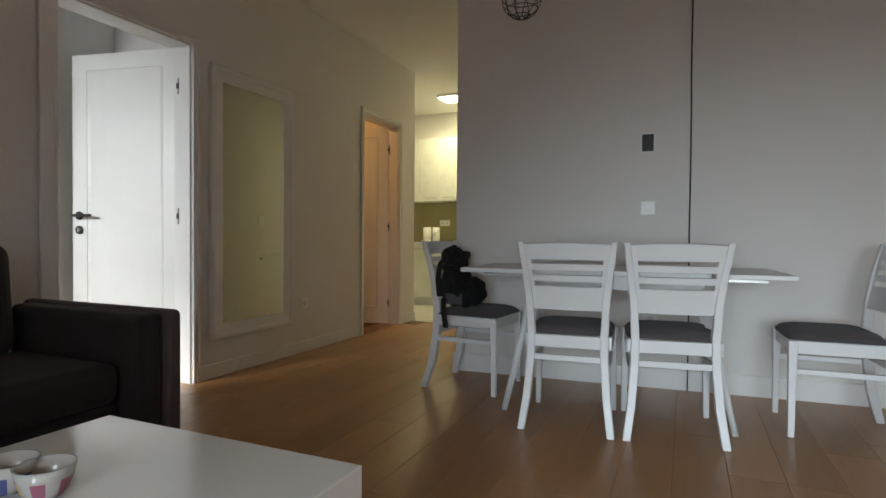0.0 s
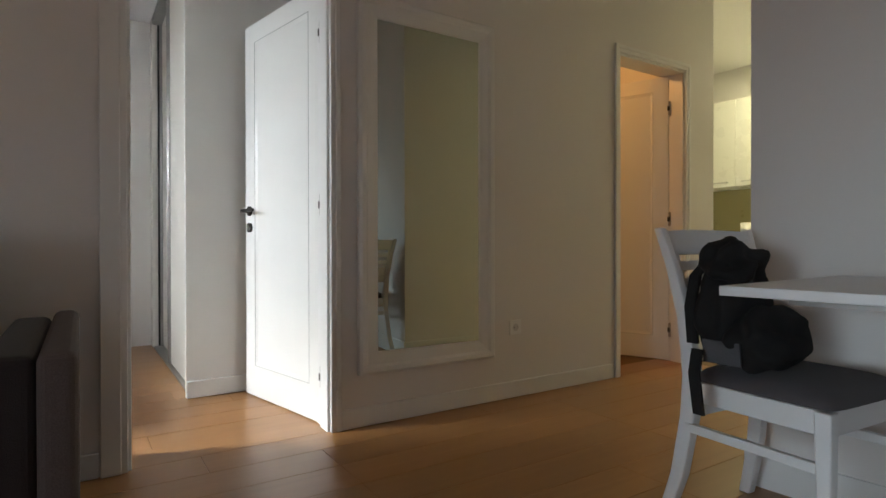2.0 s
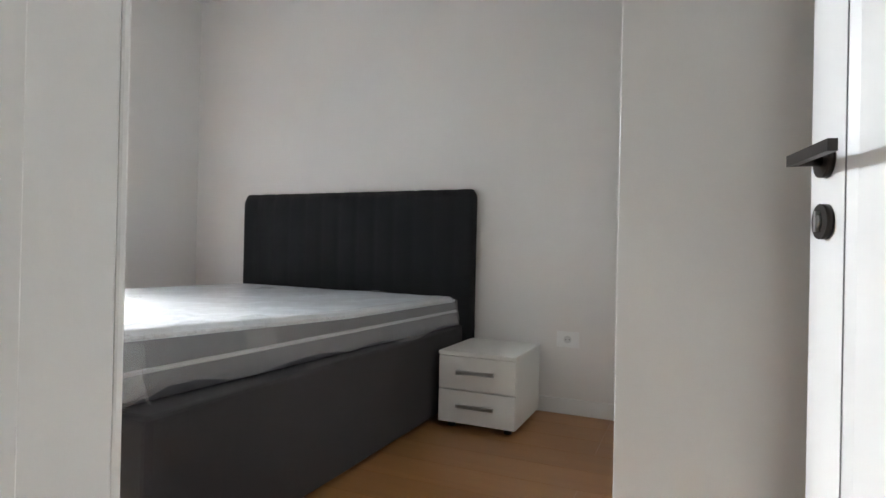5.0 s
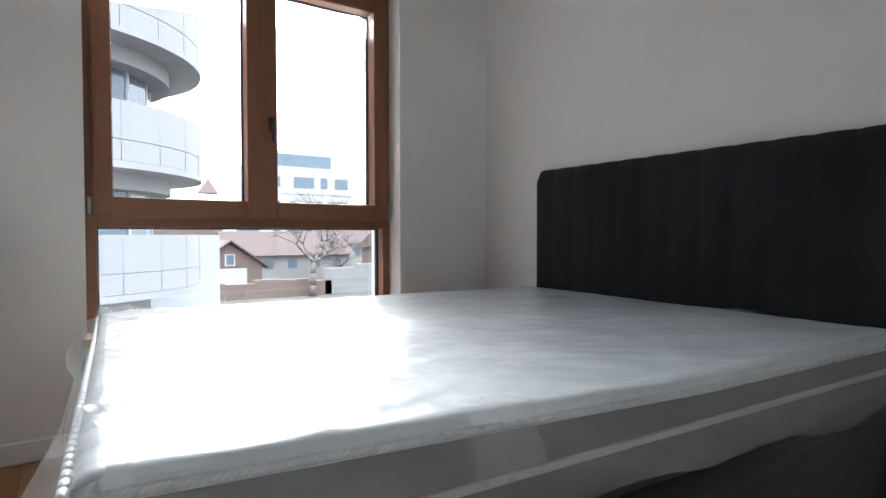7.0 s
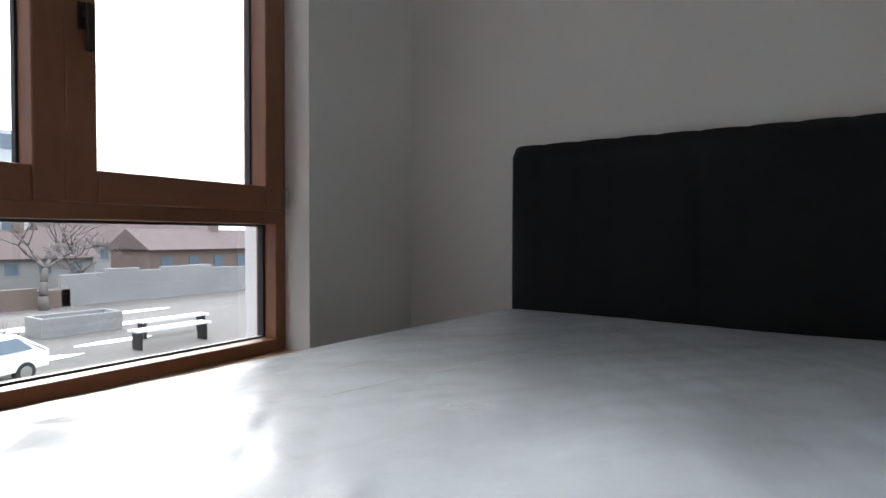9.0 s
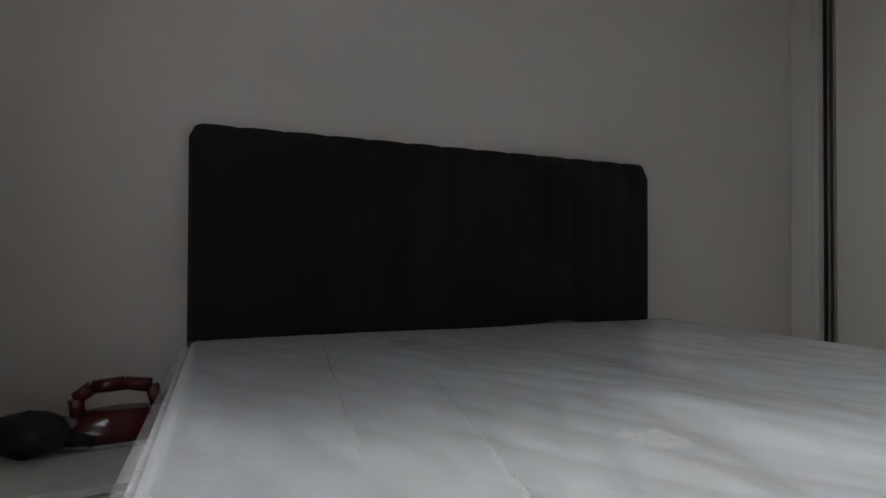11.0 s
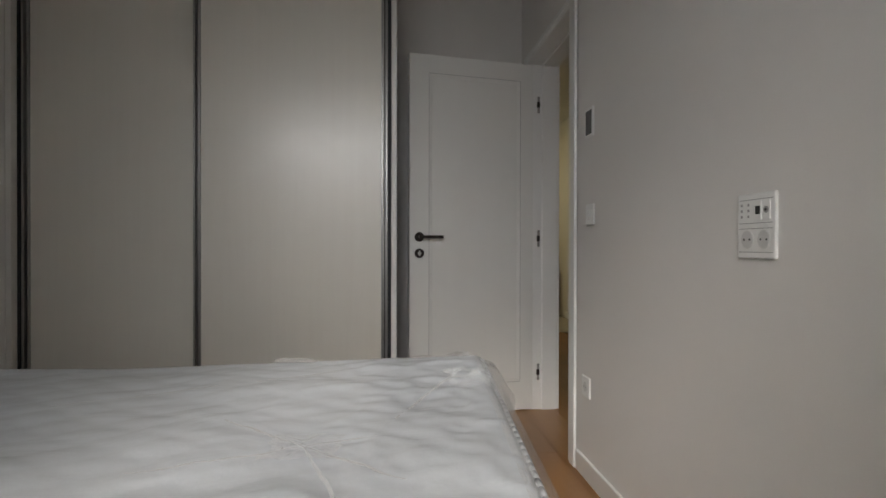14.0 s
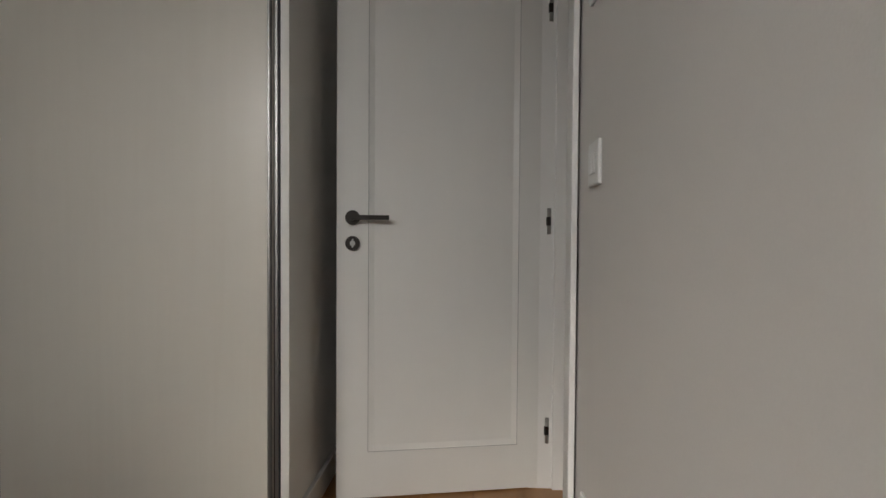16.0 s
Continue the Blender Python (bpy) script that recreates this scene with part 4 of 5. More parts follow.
plate("wall_socket", pose(XH, -0.955, 0.40, 0, 0, 0), 0.12, 0.085, "white wall socket above the skirting", "wall socket", (("socket", 0, 0),))
plate("wall_socket", pose(0.0, 1.005, 0.375, 0, 0, 0), 0.08, 0.08, "white wall socket beside the mirror", "wall socket", (("socket", 0, 0),))
plate("wall_socket", pose(0.0, -1.07, 0.34, 0, 0, 0), 0.085, 0.085, "white wall socket behind the sofa", "wall socket", (("socket", 0, 0),))
TW = -90 + math.degrees(math.atan(0.075))
plate("thermostat", pose(2.472, w2y(2.472), 1.452, 0, 0, TW), 0.085, 0.125, "white framed dark grey room thermostat", "thermostat", (("screen", 0, 0),))
plate("light_switch", pose(2.478, w2y(2.478), 1.066, 0, 0, TW), 0.082, 0.082, "white light switch under the thermostat", "light switch", (("rocker", 0, 0),))
plate("wall_socket", pose(2.50, w2y(2.49), 0.40, 0, 0, TW), 0.08, 0.08, "white wall socket behind the table", "wall socket", (("socket", 0, 0),))
plate("light_switch", pose(1.36, 1.90, 1.046, 0, 0, 180), 0.085, 0.085, "white light switch above the shoe cabinet", "light switch", (("rocker", 0, 0),))
plate("light_switch", pose(1.36, 3.20, 1.022, 0, 0, 180), 0.085, 0.085, "white light switch in the corridor", "light switch", (("rocker", 0, 0),))
plate("light_switch", pose(1.36, 2.924, 1.02, 0, 0, 180), 0.085, 0.085, "white double light switch in the corridor", "light switch", (("small", -0.012, 0), ("small", 0.012, 0)))

# ---- living room things ----


def wall_mirror():
    root = empty("wall_mirror", pose(0.0, 0.46, 1.08), label="tall wall mirror in a wide white moulded frame", category="mirror")
    y0, y1, z0, z1 = 0.082, 0.845, 0.235, 1.945
    bm = bmesh.new()
    prof = ((0.0, 0.004), (0.0, 0.030), (0.012, 0.040), (0.030, 0.040), (0.042, 0.030), (0.075, 0.024), (0.088, 0.020), (0.096, 0.020), (0.096, 0.004))
    corners = ((y0, z0, 1, 1), (y1, z0, -1, 1), (y1, z1, -1, -1), (y0, z1, 1, -1))
    rings = [[bm.verts.new((x, cy + sy * o, cz + sz * o)) for o, x in prof] for cy, cz, sy, sz in corners]
    for a in range(4):
        r, s = rings[a], rings[(a + 1) % 4]
        for k in range(len(prof) - 1):
            bm.faces.new((r[k], s[k], s[k + 1], r[k + 1]))
    kid = put("frame", bm, TRIM, root)
    kid2 = boxes("glass", [(0.003, y0 + 0.09, z0 + 0.09, 0.0095, y1 - 0.09, z1 - 0.09)], MIRROR, root)
    ym = (y0 + y1) / 2
    kid2.data.transform(Matrix.Translation((0.004, ym, 0)) @ Matrix.Rotation(radians(-1.2), 4, "Z") @ Matrix.Translation((0, -ym, 0)))
    inv = root.matrix_world.inverted()
    kid.matrix_parent_inverse = kid2.matrix_parent_inverse = inv


wall_mirror()


def dining_chair(m):
    """White wooden chair; it faces +y, origin on the floor under its seat's middle."""
    root = empty("dining_chair", m, label="white wooden dining chair with slotted back and grey seat pad", category="chair", group="chairs round the table")
    zs = 0.437
    for s in (-1, 1):
        bm = bmesh.new()
        x = s * 0.195
        path = [(x + s * 0.004, -0.262, 0), (x - s * 0.016, -0.222, 0.15), (x - s * 0.029, -0.198, 0.32), (x - s * 0.031, -0.192, 0.44), (x - s * 0.022, -0.205, 0.60), (x - s * 0.004, -0.235, 0.75), (x + s * 0.012, -0.270, 0.866)]
        bar(bm, path, [0.034, 0.036, 0.036, 0.036, 0.034, 0.030, 0.026], [0.036, 0.042, 0.046, 0.046, 0.040, 0.032, 0.026])
        soften(bm, 0.005, 2)
        put("back_post", bm, WHITE_WOOD, root)
        bm = bmesh.new()
        bar(bm, [(s * 0.193, 0.180, 0), (s * 0.190, 0.178, 0.25), (s * 0.188, 0.176, zs - 0.005)], [0.026, 0.032, 0.038], [0.026, 0.032, 0.038])
        soften(bm, 0.004, 2)
        put("front_leg", bm, WHITE_WOOD, root)
        bm = bmesh.new()
        box(bm, s * 0.186 - 0.011, -0.19, zs - 0.062, s * 0.186 + 0.011, 0.165, zs - 0.004)
        soften(bm, 0.003, 2)
        put("side_rail", bm, WHITE_WOOD, root)
        boxes("stretcher", [(s * 0.180 - 0.009, -0.200, 0.280, s * 0.180 + 0.009, 0.172, 0.306)], WHITE_WOOD, root, 0.003)
    boxes("front_rail", [(-0.175, 0.165, zs - 0.062, 0.175, 0.187, zs - 0.004)], WHITE_WOOD, root, 0.003)
    boxes("back_rail", [(-0.160, -0.205, zs - 0.062, 0.160, -0.183, zs - 0.004)], WHITE_WOOD, root, 0.003)
    boxes("stretcher", [(-0.160, -0.213, 0.315, 0.160, -0.193, 0.343)], WHITE_WOOD, root, 0.003)
    # slotted, gently bowed back board
    bm = bmesh.new()
    zc = [0.552, 0.660, 0.684, 0.712, 0.735, 0.764, 0.784, 0.858]
    nx = 14
    g = {}
    for i in range(nx + 1):
        u = i / nx * 2 - 1
        for k, z in enumerate(zc):
            yb = -0.208 - (z - 0.60) * 0.245
            zz = z + (0.006 * (1 - u * u) - 0.006) * (1 if k == len(zc) - 1 else 0)
            g[i, k] = bm.verts.new((u * (0.170 + 0.024 * (z - 0.6) / 0.27), yb - 0.026 * (1 - u * u), zz))
    for i in range(nx):
        for k in range(len(zc) - 1):
            if k in (1, 3, 5) and 1 <= i < nx - 1:
                continue
            bm.faces.new((g[i, k], g[i + 1, k], g[i + 1, k + 1], g[i, k + 1])).smooth = False
    bmesh.ops.recalc_face_normals(bm, faces=bm.faces)
    bmesh.ops.solidify(bm, geom=list(bm.faces), thickness=0.016)
    put("backrest", bm, WHITE_WOOD, root)
    bm = bmesh.new()
    n = 18
    g = {}
    for i in range(n + 1):
        for k in range(n + 1):
            a, b = i / n * 2 - 1, k / n * 2 - 1
            dome = (1 - abs(a) ** 5) * (1 - abs(b) ** 5)
            rx = 0.198 * (1 - 0.05 * abs(b) ** 6)
            g[i, k] = bm.verts.new((a * rx, 0.0 + b * 0.190 * (1 - 0.05 * abs(a) ** 6) + 0.005, zs + 0.006 + 0.038 * dome ** 0.6))
    for i in range(n):
        for k in range(n):
            bm.faces.new((g[i, k], g[i + 1, k], g[i + 1, k + 1], g[i, k + 1])).smooth = True
    rim = [e for e in bm.edges if len(e.link_faces) == 1]
    ext = bmesh.ops.extrude_edge_only(bm, edges=rim)
    for v in ext["geom"]:
        if isinstance(v, bmesh.types.BMVert):
            v.co.z = zs - 0.002
    put("seat_pad", bm, CUSHION, root)
    return root


chair = dining_chair(pose(2.180, 0.302, 0, 0, 0, 4.5))
copy_thing(chair, pose(2.624, 0.355, 0, 0, 0, 8))
copy_thing(chair, pose(1.558, 0.668, 0, 0, 0, -94.5))
copy_thing(chair, pose(3.302, 0.622, 0, 0, 0, 92))


def dining_table():
    root = empty("dining_table", pose(2.36, 0.555, 0, 0, 0, 3.2), label="white extendable dining table with slanted round legs", category="table")
    z = 0.728
    boxes("top", [(-0.42, -0.33, z - 0.022, 0.42, 0.36, z)], WHITE_WOOD, root, 0.003, 2)
    for a, b in ((-0.75, -0.424), (0.424, 0.75)):
        boxes("leaf", [(a, -0.33, z - 0.022, b, 0.36, z - 0.001)], WHITE_WOOD, root, 0.003, 2)
    boxes("apron", [(-0.40, -0.24, z - 0.095, 0.40, -0.222, z - 0.024), (-0.40, 0.25, z - 0.095, 0.40, 0.268, z - 0.024), (-0.40, -0.22, z - 0.095, -0.382, 0.25, z - 0.024), (0.382, -0.22, z - 0.095, 0.40, 0.25, z - 0.024)], WHITE_WOOD, root, 0.002, 1)
    for y in (-0.20, 0.23):
        boxes("slide_rail", [(-0.66, y - 0.012, z - 0.042, 0.66, y + 0.012, z - 0.0235)], ALU, root)
    for sx in (-1, 1):
        for sy in (-1, 1):
            bm = bmesh.new()
            tube(bm, (sx * 0.53, 0.02 + sy * 0.28, 0.0), (sx * 0.375, 0.015 + sy * 0.215, z - 0.023), 0.015, 0.024, n=16)
            put("leg", bm, WHITE_WOOD, root)
    return root


dining_table()


def backpack():
    root = empty("backpack", pose(1.468, 0.585, 0.479), label="black backpack slumped on the chair seat", category="backpack")
    bm = bmesh.new()
    blob(bm, (-0.03, 0.02, 0.16), (0.075, 0.14, 0.18), 4, 0.35, 1.0)
    blob(bm, (0.075, -0.02, 0.10), (0.085, 0.13, 0.10), 4, 0.3, 2.2)
    blob(bm, (-0.035, 0.0, 0.31), (0.07, 0.10, 0.085), 4, 0.6, 3.1)
    for v in bm.verts:
        v.co.z = max(v.co.z * 0.86, 0.002)
    put("bag", bm, PACK, root)
    for o in (-0.06, 0.04):
        bm = bmesh.new()
        pts = [(-0.06, o, 0.30), (-0.095, o - 0.02, 0.25), (-0.105, o - 0.03, 0.16), (-0.09, o - 0.04, 0.06)]
        for a, b in zip(pts, pts[1:]):
            bar(bm, [a, b], 0.03, 0.014)
        put("strap", bm, PACK, root)
    bm = bmesh.new()
    bar(bm, [(-0.03, -0.175, 0.06), (-0.02, -0.205, 0.0), (0.0, -0.215, -0.10)], 0.03, 0.008)
    put("hanging_strap", bm, PACK, root)
    bm = bmesh.new()
    bar(bm, [(0.02, -0.145, 0.025), (0.02, -0.15, 0.085)], 0.10, 0.006)
    put("patch", bm, PACK_GREY, root)
    return root


backpack()


def sofa():
    root = empty("sofa", pose(0.5, -2.0, 0), label="dark brown fabric sofa with paler piped arms", category="sofa")
    kids = []
    y1 = -0.960
    y0 = y1 - 2.0
    for a, b, out in ((y1 - 0.17, y1, 1), (y0, y0 + 0.17, -1)):
        lo, hi = (a, b - 0.068) if out > 0 else (a + 0.068, b)
        bm = bmesh.new()
        box(bm, 0.20, lo, 0.05, 0.960, hi, 0.600)
        soften(bm, 0.026, 4)
        kids.append(put("arm", bm, SOFA, root))
        lo, hi = (b - 0.070, b) if out > 0 else (a, a + 0.070)
        bm = bmesh.new()
        box(bm, 0.10, lo, 0.05, 0.975, hi, 0.606)
        soften(bm, 0.024, 4)
        kids.append(put("arm_side", bm, SOFA_EDGE, root))
    bm = bmesh.new()
    box(bm, 0.08, y0 + 0.172, 0.05, 0.86, y1 - 0.172, 0.28)
    soften(bm, 0.02, 3)
    kids.append(put("base", bm, SOFA, root))
    ym = (y0 + y1) / 2
    for a, b in ((y0 + 0.175, ym - 0.003), (ym + 0.003, y1 - 0.175)):
        bm = bmesh.new()
        box(bm, 0.30, a, 0.285, 0.88, b, 0.43)
        soften(bm, 0.04, 4)
        kids.append(put("seat_cushion", bm, SOFA, root))
        bm = bmesh.new()
        box(bm, 0.14, a + 0.01, 0.42, 0.38, b - 0.06, 0.85)
        soften(bm, 0.06, 4)
        for v in bm.verts:
            v.co.x -= 0.10 * (v.co.z - 0.42) - 0.03
        kids.append(put("back_cushion", bm, SOFA, root))
    bm = bmesh.new()
    box(bm, 0.04, y0 + 0.05, 0.05, 0.16, y1 - 0.30, 0.74)
    soften(bm, 0.03, 3)
    kids.append(put("back", bm, SOFA, root))
    for x in (0.14, 0.80):
        for y in (y0 + 0.09, y1 - 0.09):
            bm = bmesh.new()
            tube(bm, (x, y, 0), (x, y, 0.052), 0.022, n=12)
            kids.append(put("foot", bm, BLACK, root))
    inv = root.matrix_world.inverted()
    for k in kids:
        k.matrix_parent_inverse = inv


sofa()


def coffee_table():
    root = empty("coffee_table", pose(1.735, -2.07, 0), label="white high-gloss block coffee table", category="coffee table")
    boxes("top", [(-0.375, -0.55, 0.345, 0.375, 0.55, 0.42)], WHITE_GLOSS, root, 0.003, 2)
    for y in (-0.55, 0.51):
        boxes("side", [(-0.36, y, 0.0, 0.36, y + 0.04, 0.344)], WHITE_GLOSS, root, 0.002, 1)
    boxes("shelf", [(-0.35, -0.508, 0.10, 0.35, 0.508, 0.125)], WHITE_GLOSS, root, 0.002, 1)


coffee_table()


def glass_bowl(m, tint):
    """A small cup-shaped bowl with a patterned paper wrap."""
    bm = bmesh.new()
    prof = [(0.0, 0.0), (0.026, 0.0), (0.036, 0.012), (0.044, 0.035), (0.048, 0.055), (0.0455, 0.055), (0.041, 0.034), (0.033, 0.014), (0.0, 0.008)]
    n = 24
    rings = [[bm.verts.new((max(r, 0.0004) * math.cos(2 * math.pi * k / n), max(r, 0.0004) * math.sin(2 * math.pi * k / n), z)) for k in range(n)] for r, z in prof]
    for j, (a, b) in enumerate(zip(rings, rings[1:])):
        for k in range(n):
            f = bm.faces.new((a[k], a[(k + 1) % n], b[(k + 1) % n], b[k]))
            f.smooth, f.material_index = True, (1 if j in (1, 2) and k % 5 < 2 else 2 if j in (2,) and k % 7 == 3 else 0)
    ob = put("glass_bowl", bm, [BOWL_GLASS, tint, YELLOW])
    ob.matrix_world = m
    return tagged(ob, label="small glass bowl with coloured flower pattern", category="bowl", group="bowls on the coffee table")


BOWL_GLASS = material("milky_bowl_glass", (0.66, 0.64, 0.60), 0.08, vary=0.05, bump=0.0, coat=0.6)
ROSE = material("rose_print", (0.45, 0.16, 0.24), 0.3, bump=0.0)
BLUE_PRINT = material("blue_print", (0.10, 0.13, 0.35), 0.3, bump=0.0)
YELLOW = material("yellow_print", (0.65, 0.50, 0.10), 0.3, bump=0.0)
glass_bowl(pose(1.68, -1.865, 0.4205), ROSE)
glass_bowl(pose(1.60, -1.88, 0.4205), BLUE_PRINT)


def pendant():
    x, y = 1.893, 0.35
    root = empty("pendant_lamp", pose(x, y, 2.118), label="black wire cage pendant lamp", category="lamp")
    bm = bmesh.new()
    n = 10
    for j in range(n):
        a = 2 * math.pi * j / n
        last = None
        for k in range(13):
            t = math.pi * (0.04 + 0.92 * k / 12)
            p = (0.10 * math.sin(t) * math.cos(a + 0.5 * k / 12), 0.10 * math.sin(t) * math.sin(a + 0.5 * k / 12), -0.10 * math.cos(t))
            if last:
                tube(bm, last, p, 0.0022, n=6)
            last = p
    for t in (0.16, 0.32, 0.5):
        for k in range(20):
            p, q = [(0.10 * math.sin(math.pi * t) * math.cos(b), 0.10 * math.sin(math.pi * t) * math.sin(b), -0.10 * math.cos(math.pi * t)) for b in (2 * math.pi * k / 20, 2 * math.pi * (k + 1) / 20)]
            tube(bm, p, q, 0.0022, n=6)
    put("cage", bm, BLACK, root)
    bm = bmesh.new()
    tube(bm, (0, 0, 0.09), (0, 0, H - 2.118), 0.003, n=8)
    tube(bm, (0, 0, 0.04), (0, 0, 0.12), 0.018, n=12)
    tube(bm, (0, 0, H - 2.118 - 0.03), (0, 0, H - 2.118), 0.045, n=20)
    put("cord", bm, BLACK, root)


pendant()
bm = bmesh.new()
cx = 2.705
for k in range(12):
    z0, z1 = 0.118 + (H - 0.12) * k / 12, 0.118 + (H - 0.12) * (k + 1) / 12
    tube(bm, (cx + 0.0015 * math.sin(k * 1.3), w2y(cx) - 0.006, z0), (cx + 0.0015 * math.sin((k + 1) * 1.3), w2y(cx) - 0.006, z1), 0.004, n=8)
tube(bm, (cx, w2y(cx) - 0.017, 0.0), (cx, w2y(cx) - 0.017, 0.12), 0.003, n=6)
cable = put("cable", bm, BLACK)
tagged(cable, label="thin black cable hanging down the wall", category="cable")

shoe = empty("shoe_cabinet", pose(1.36, 2.14, 0, 0, 0, 180), label="low white shoe cabinet with a small dark knob", category="cabinet")
boxes("body", [(0.002, -0.34, 0.10, 0.030, 0.36, 0.70)], DOOR, shoe, 0.002, 1)
boxes("plinth", [(0.002, -0.34, 0.0, 0.022, 0.36, 0.098)], TRIM, shoe, 0.002, 1)
boxes("top", [(0.002, -0.35, 0.702, 0.040, 0.37, 0.722)], TRIM, shoe, 0.002, 1)
bm = bmesh.new()
tube(bm, (0.029, 0.275, 0.665), (0.040, 0.275, 0.665), 0.009, n=12)
put("knob", bm, DARK_METAL, shoe)

# ---- kitchen ----


def kitchen():
    root = empty("kitchen_units", pose(-0.4, 4.4, 0), label="cream kitchen base and wall cabinets with worktop", category="kitchen cabinets")
    kids = [boxes("carcass", [(-1.9, 4.14, 0.11, 1.2, 4.745, 0.79)], KITCHEN, root), boxes("plinth", [(-1.9, 4.19, 0, 1.2, 4.73, 0.109)], KITCHEN, root),
            boxes("worktop", [(-1.92, 4.09, 0.79, 1.2, 4.746, 0.828)], TRIM, root, 0.003, 2), boxes("splashback", [(-1.92, 4.738, 0.829, 1.2, 4.748, 1.39)], SPLASH, root),
            boxes("wall_unit", [(-1.9, 4.40, 1.39, 1.2, 4.745, 2.235)], KITCHEN, root)]
    x = -1.87
    while x < 1.0:
        w = 0.30
        d = boxes("door", [(x, 4.12, 0.115, x + w - 0.004, 4.138, 0.785)], KITCHEN, root, 0.002, 1)
        u = boxes("wall_door", [(x, 4.38, 1.392, x + w - 0.004, 4.398, 2.233)], KITCHEN, root, 0.002, 1)
        h1 = boxes("handle", [(x + 0.07, 4.345, 1.425, x + 0.22, 4.353, 1.437), (x + 0.07, 4.345, 1.425, x + 0.078, 4.38, 1.437), (x + 0.212, 4.345, 1.425, x + 0.22, 4.38, 1.437)], STEEL, root)
        h2 = boxes("handle", [(x + 0.07, 4.085, 0.735, x + 0.22, 4.093, 0.747), (x + 0.07, 4.085, 0.735, x + 0.078, 4.12, 0.747), (x + 0.212, 4.085, 0.735, x + 0.22, 4.12, 0.747)], STEEL, root)
        kids += [d, u, h1, h2]
        x += w
    inv = root.matrix_world.inverted()
    for k in kids:
        k.matrix_parent_inverse = inv


kitchen()
plate("wall_socket", pose(-0.45, 4.738, 1.10, 0, 0, -90), 0.15, 0.08, "white double socket on the splashback", "wall socket", (("socket", -0.035, 0), ("socket", 0.035, 0)))
bm = bmesh.new()
tube(bm, (0, 0, 0), (0, 0, 0.20), 0.055, n=24)
tube(bm, (0, 0, 0.19), (0, 0, 0.201), 0.02, n=12, mat=1)
towel = put("paper_towel_roll", bm, [PAPER, GROUT])
towel.matrix_world = pose(-0.52, 4.30, 0.829)
tagged(towel, label="white paper towel roll standing on the worktop", category="paper roll")
bm = bmesh.new()
tube(bm, (0, 0, 0), (0, 0, 0.20), 0.05, n=24)
for k in range(26):
    a, z = k * 2.4, 0.02 + 0.16 * ((k * 0.37) % 1)
    blob(bm, (0.048 * math.cos(a), 0.048 * math.sin(a), z), (0.007, 0.007, 0.007), 1, mat=1)
towel2 = put("paper_towel_roll", bm, [PAPER, CANVAS])
towel2.matrix_world = pose(-0.40, 4.33, 0.829)
tagged(towel2, label="printed kitchen paper roll beside the white roll", category="paper roll")
bm = bmesh.new()
box(bm, -0.16, -0.16, -0.03, 0.16, 0.16, 0.0)
soften(bm, 0.004, 2)
box(bm, -0.15, -0.15, -0.034, 0.15, 0.15, -0.0305, 1)
light = put("ceiling_lamp", bm, [TRIM, LED])
light.matrix_world = pose(0.0, 3.95, H)
tagged(light, label="lit square white ceiling lamp", category="ceiling lamp")
area_lamp("kitchen_lamp_light", (0.0, 3.95, H - 0.04), (0.0, 3.95, 0), 0.28, 0.28, 11, (1.0, 0.84, 0.45))
bulb = bpy.data.lights.new("bathroom_lamp_light", "POINT")
bulb.energy, bulb.color, bulb.shadow_soft_size = 6, (1.0, 0.46, 0.13), 0.08
new("bathroom_lamp_light", bulb).location = (-0.75, 1.5, 2.3)

# ---- outside the window ----
GZ = -3.6
structure(boxes("ground", [(-900, -1500, GZ - 0.5, 900, 900, GZ)], EARTH), "bare wet yard with patches of snow", "ground")


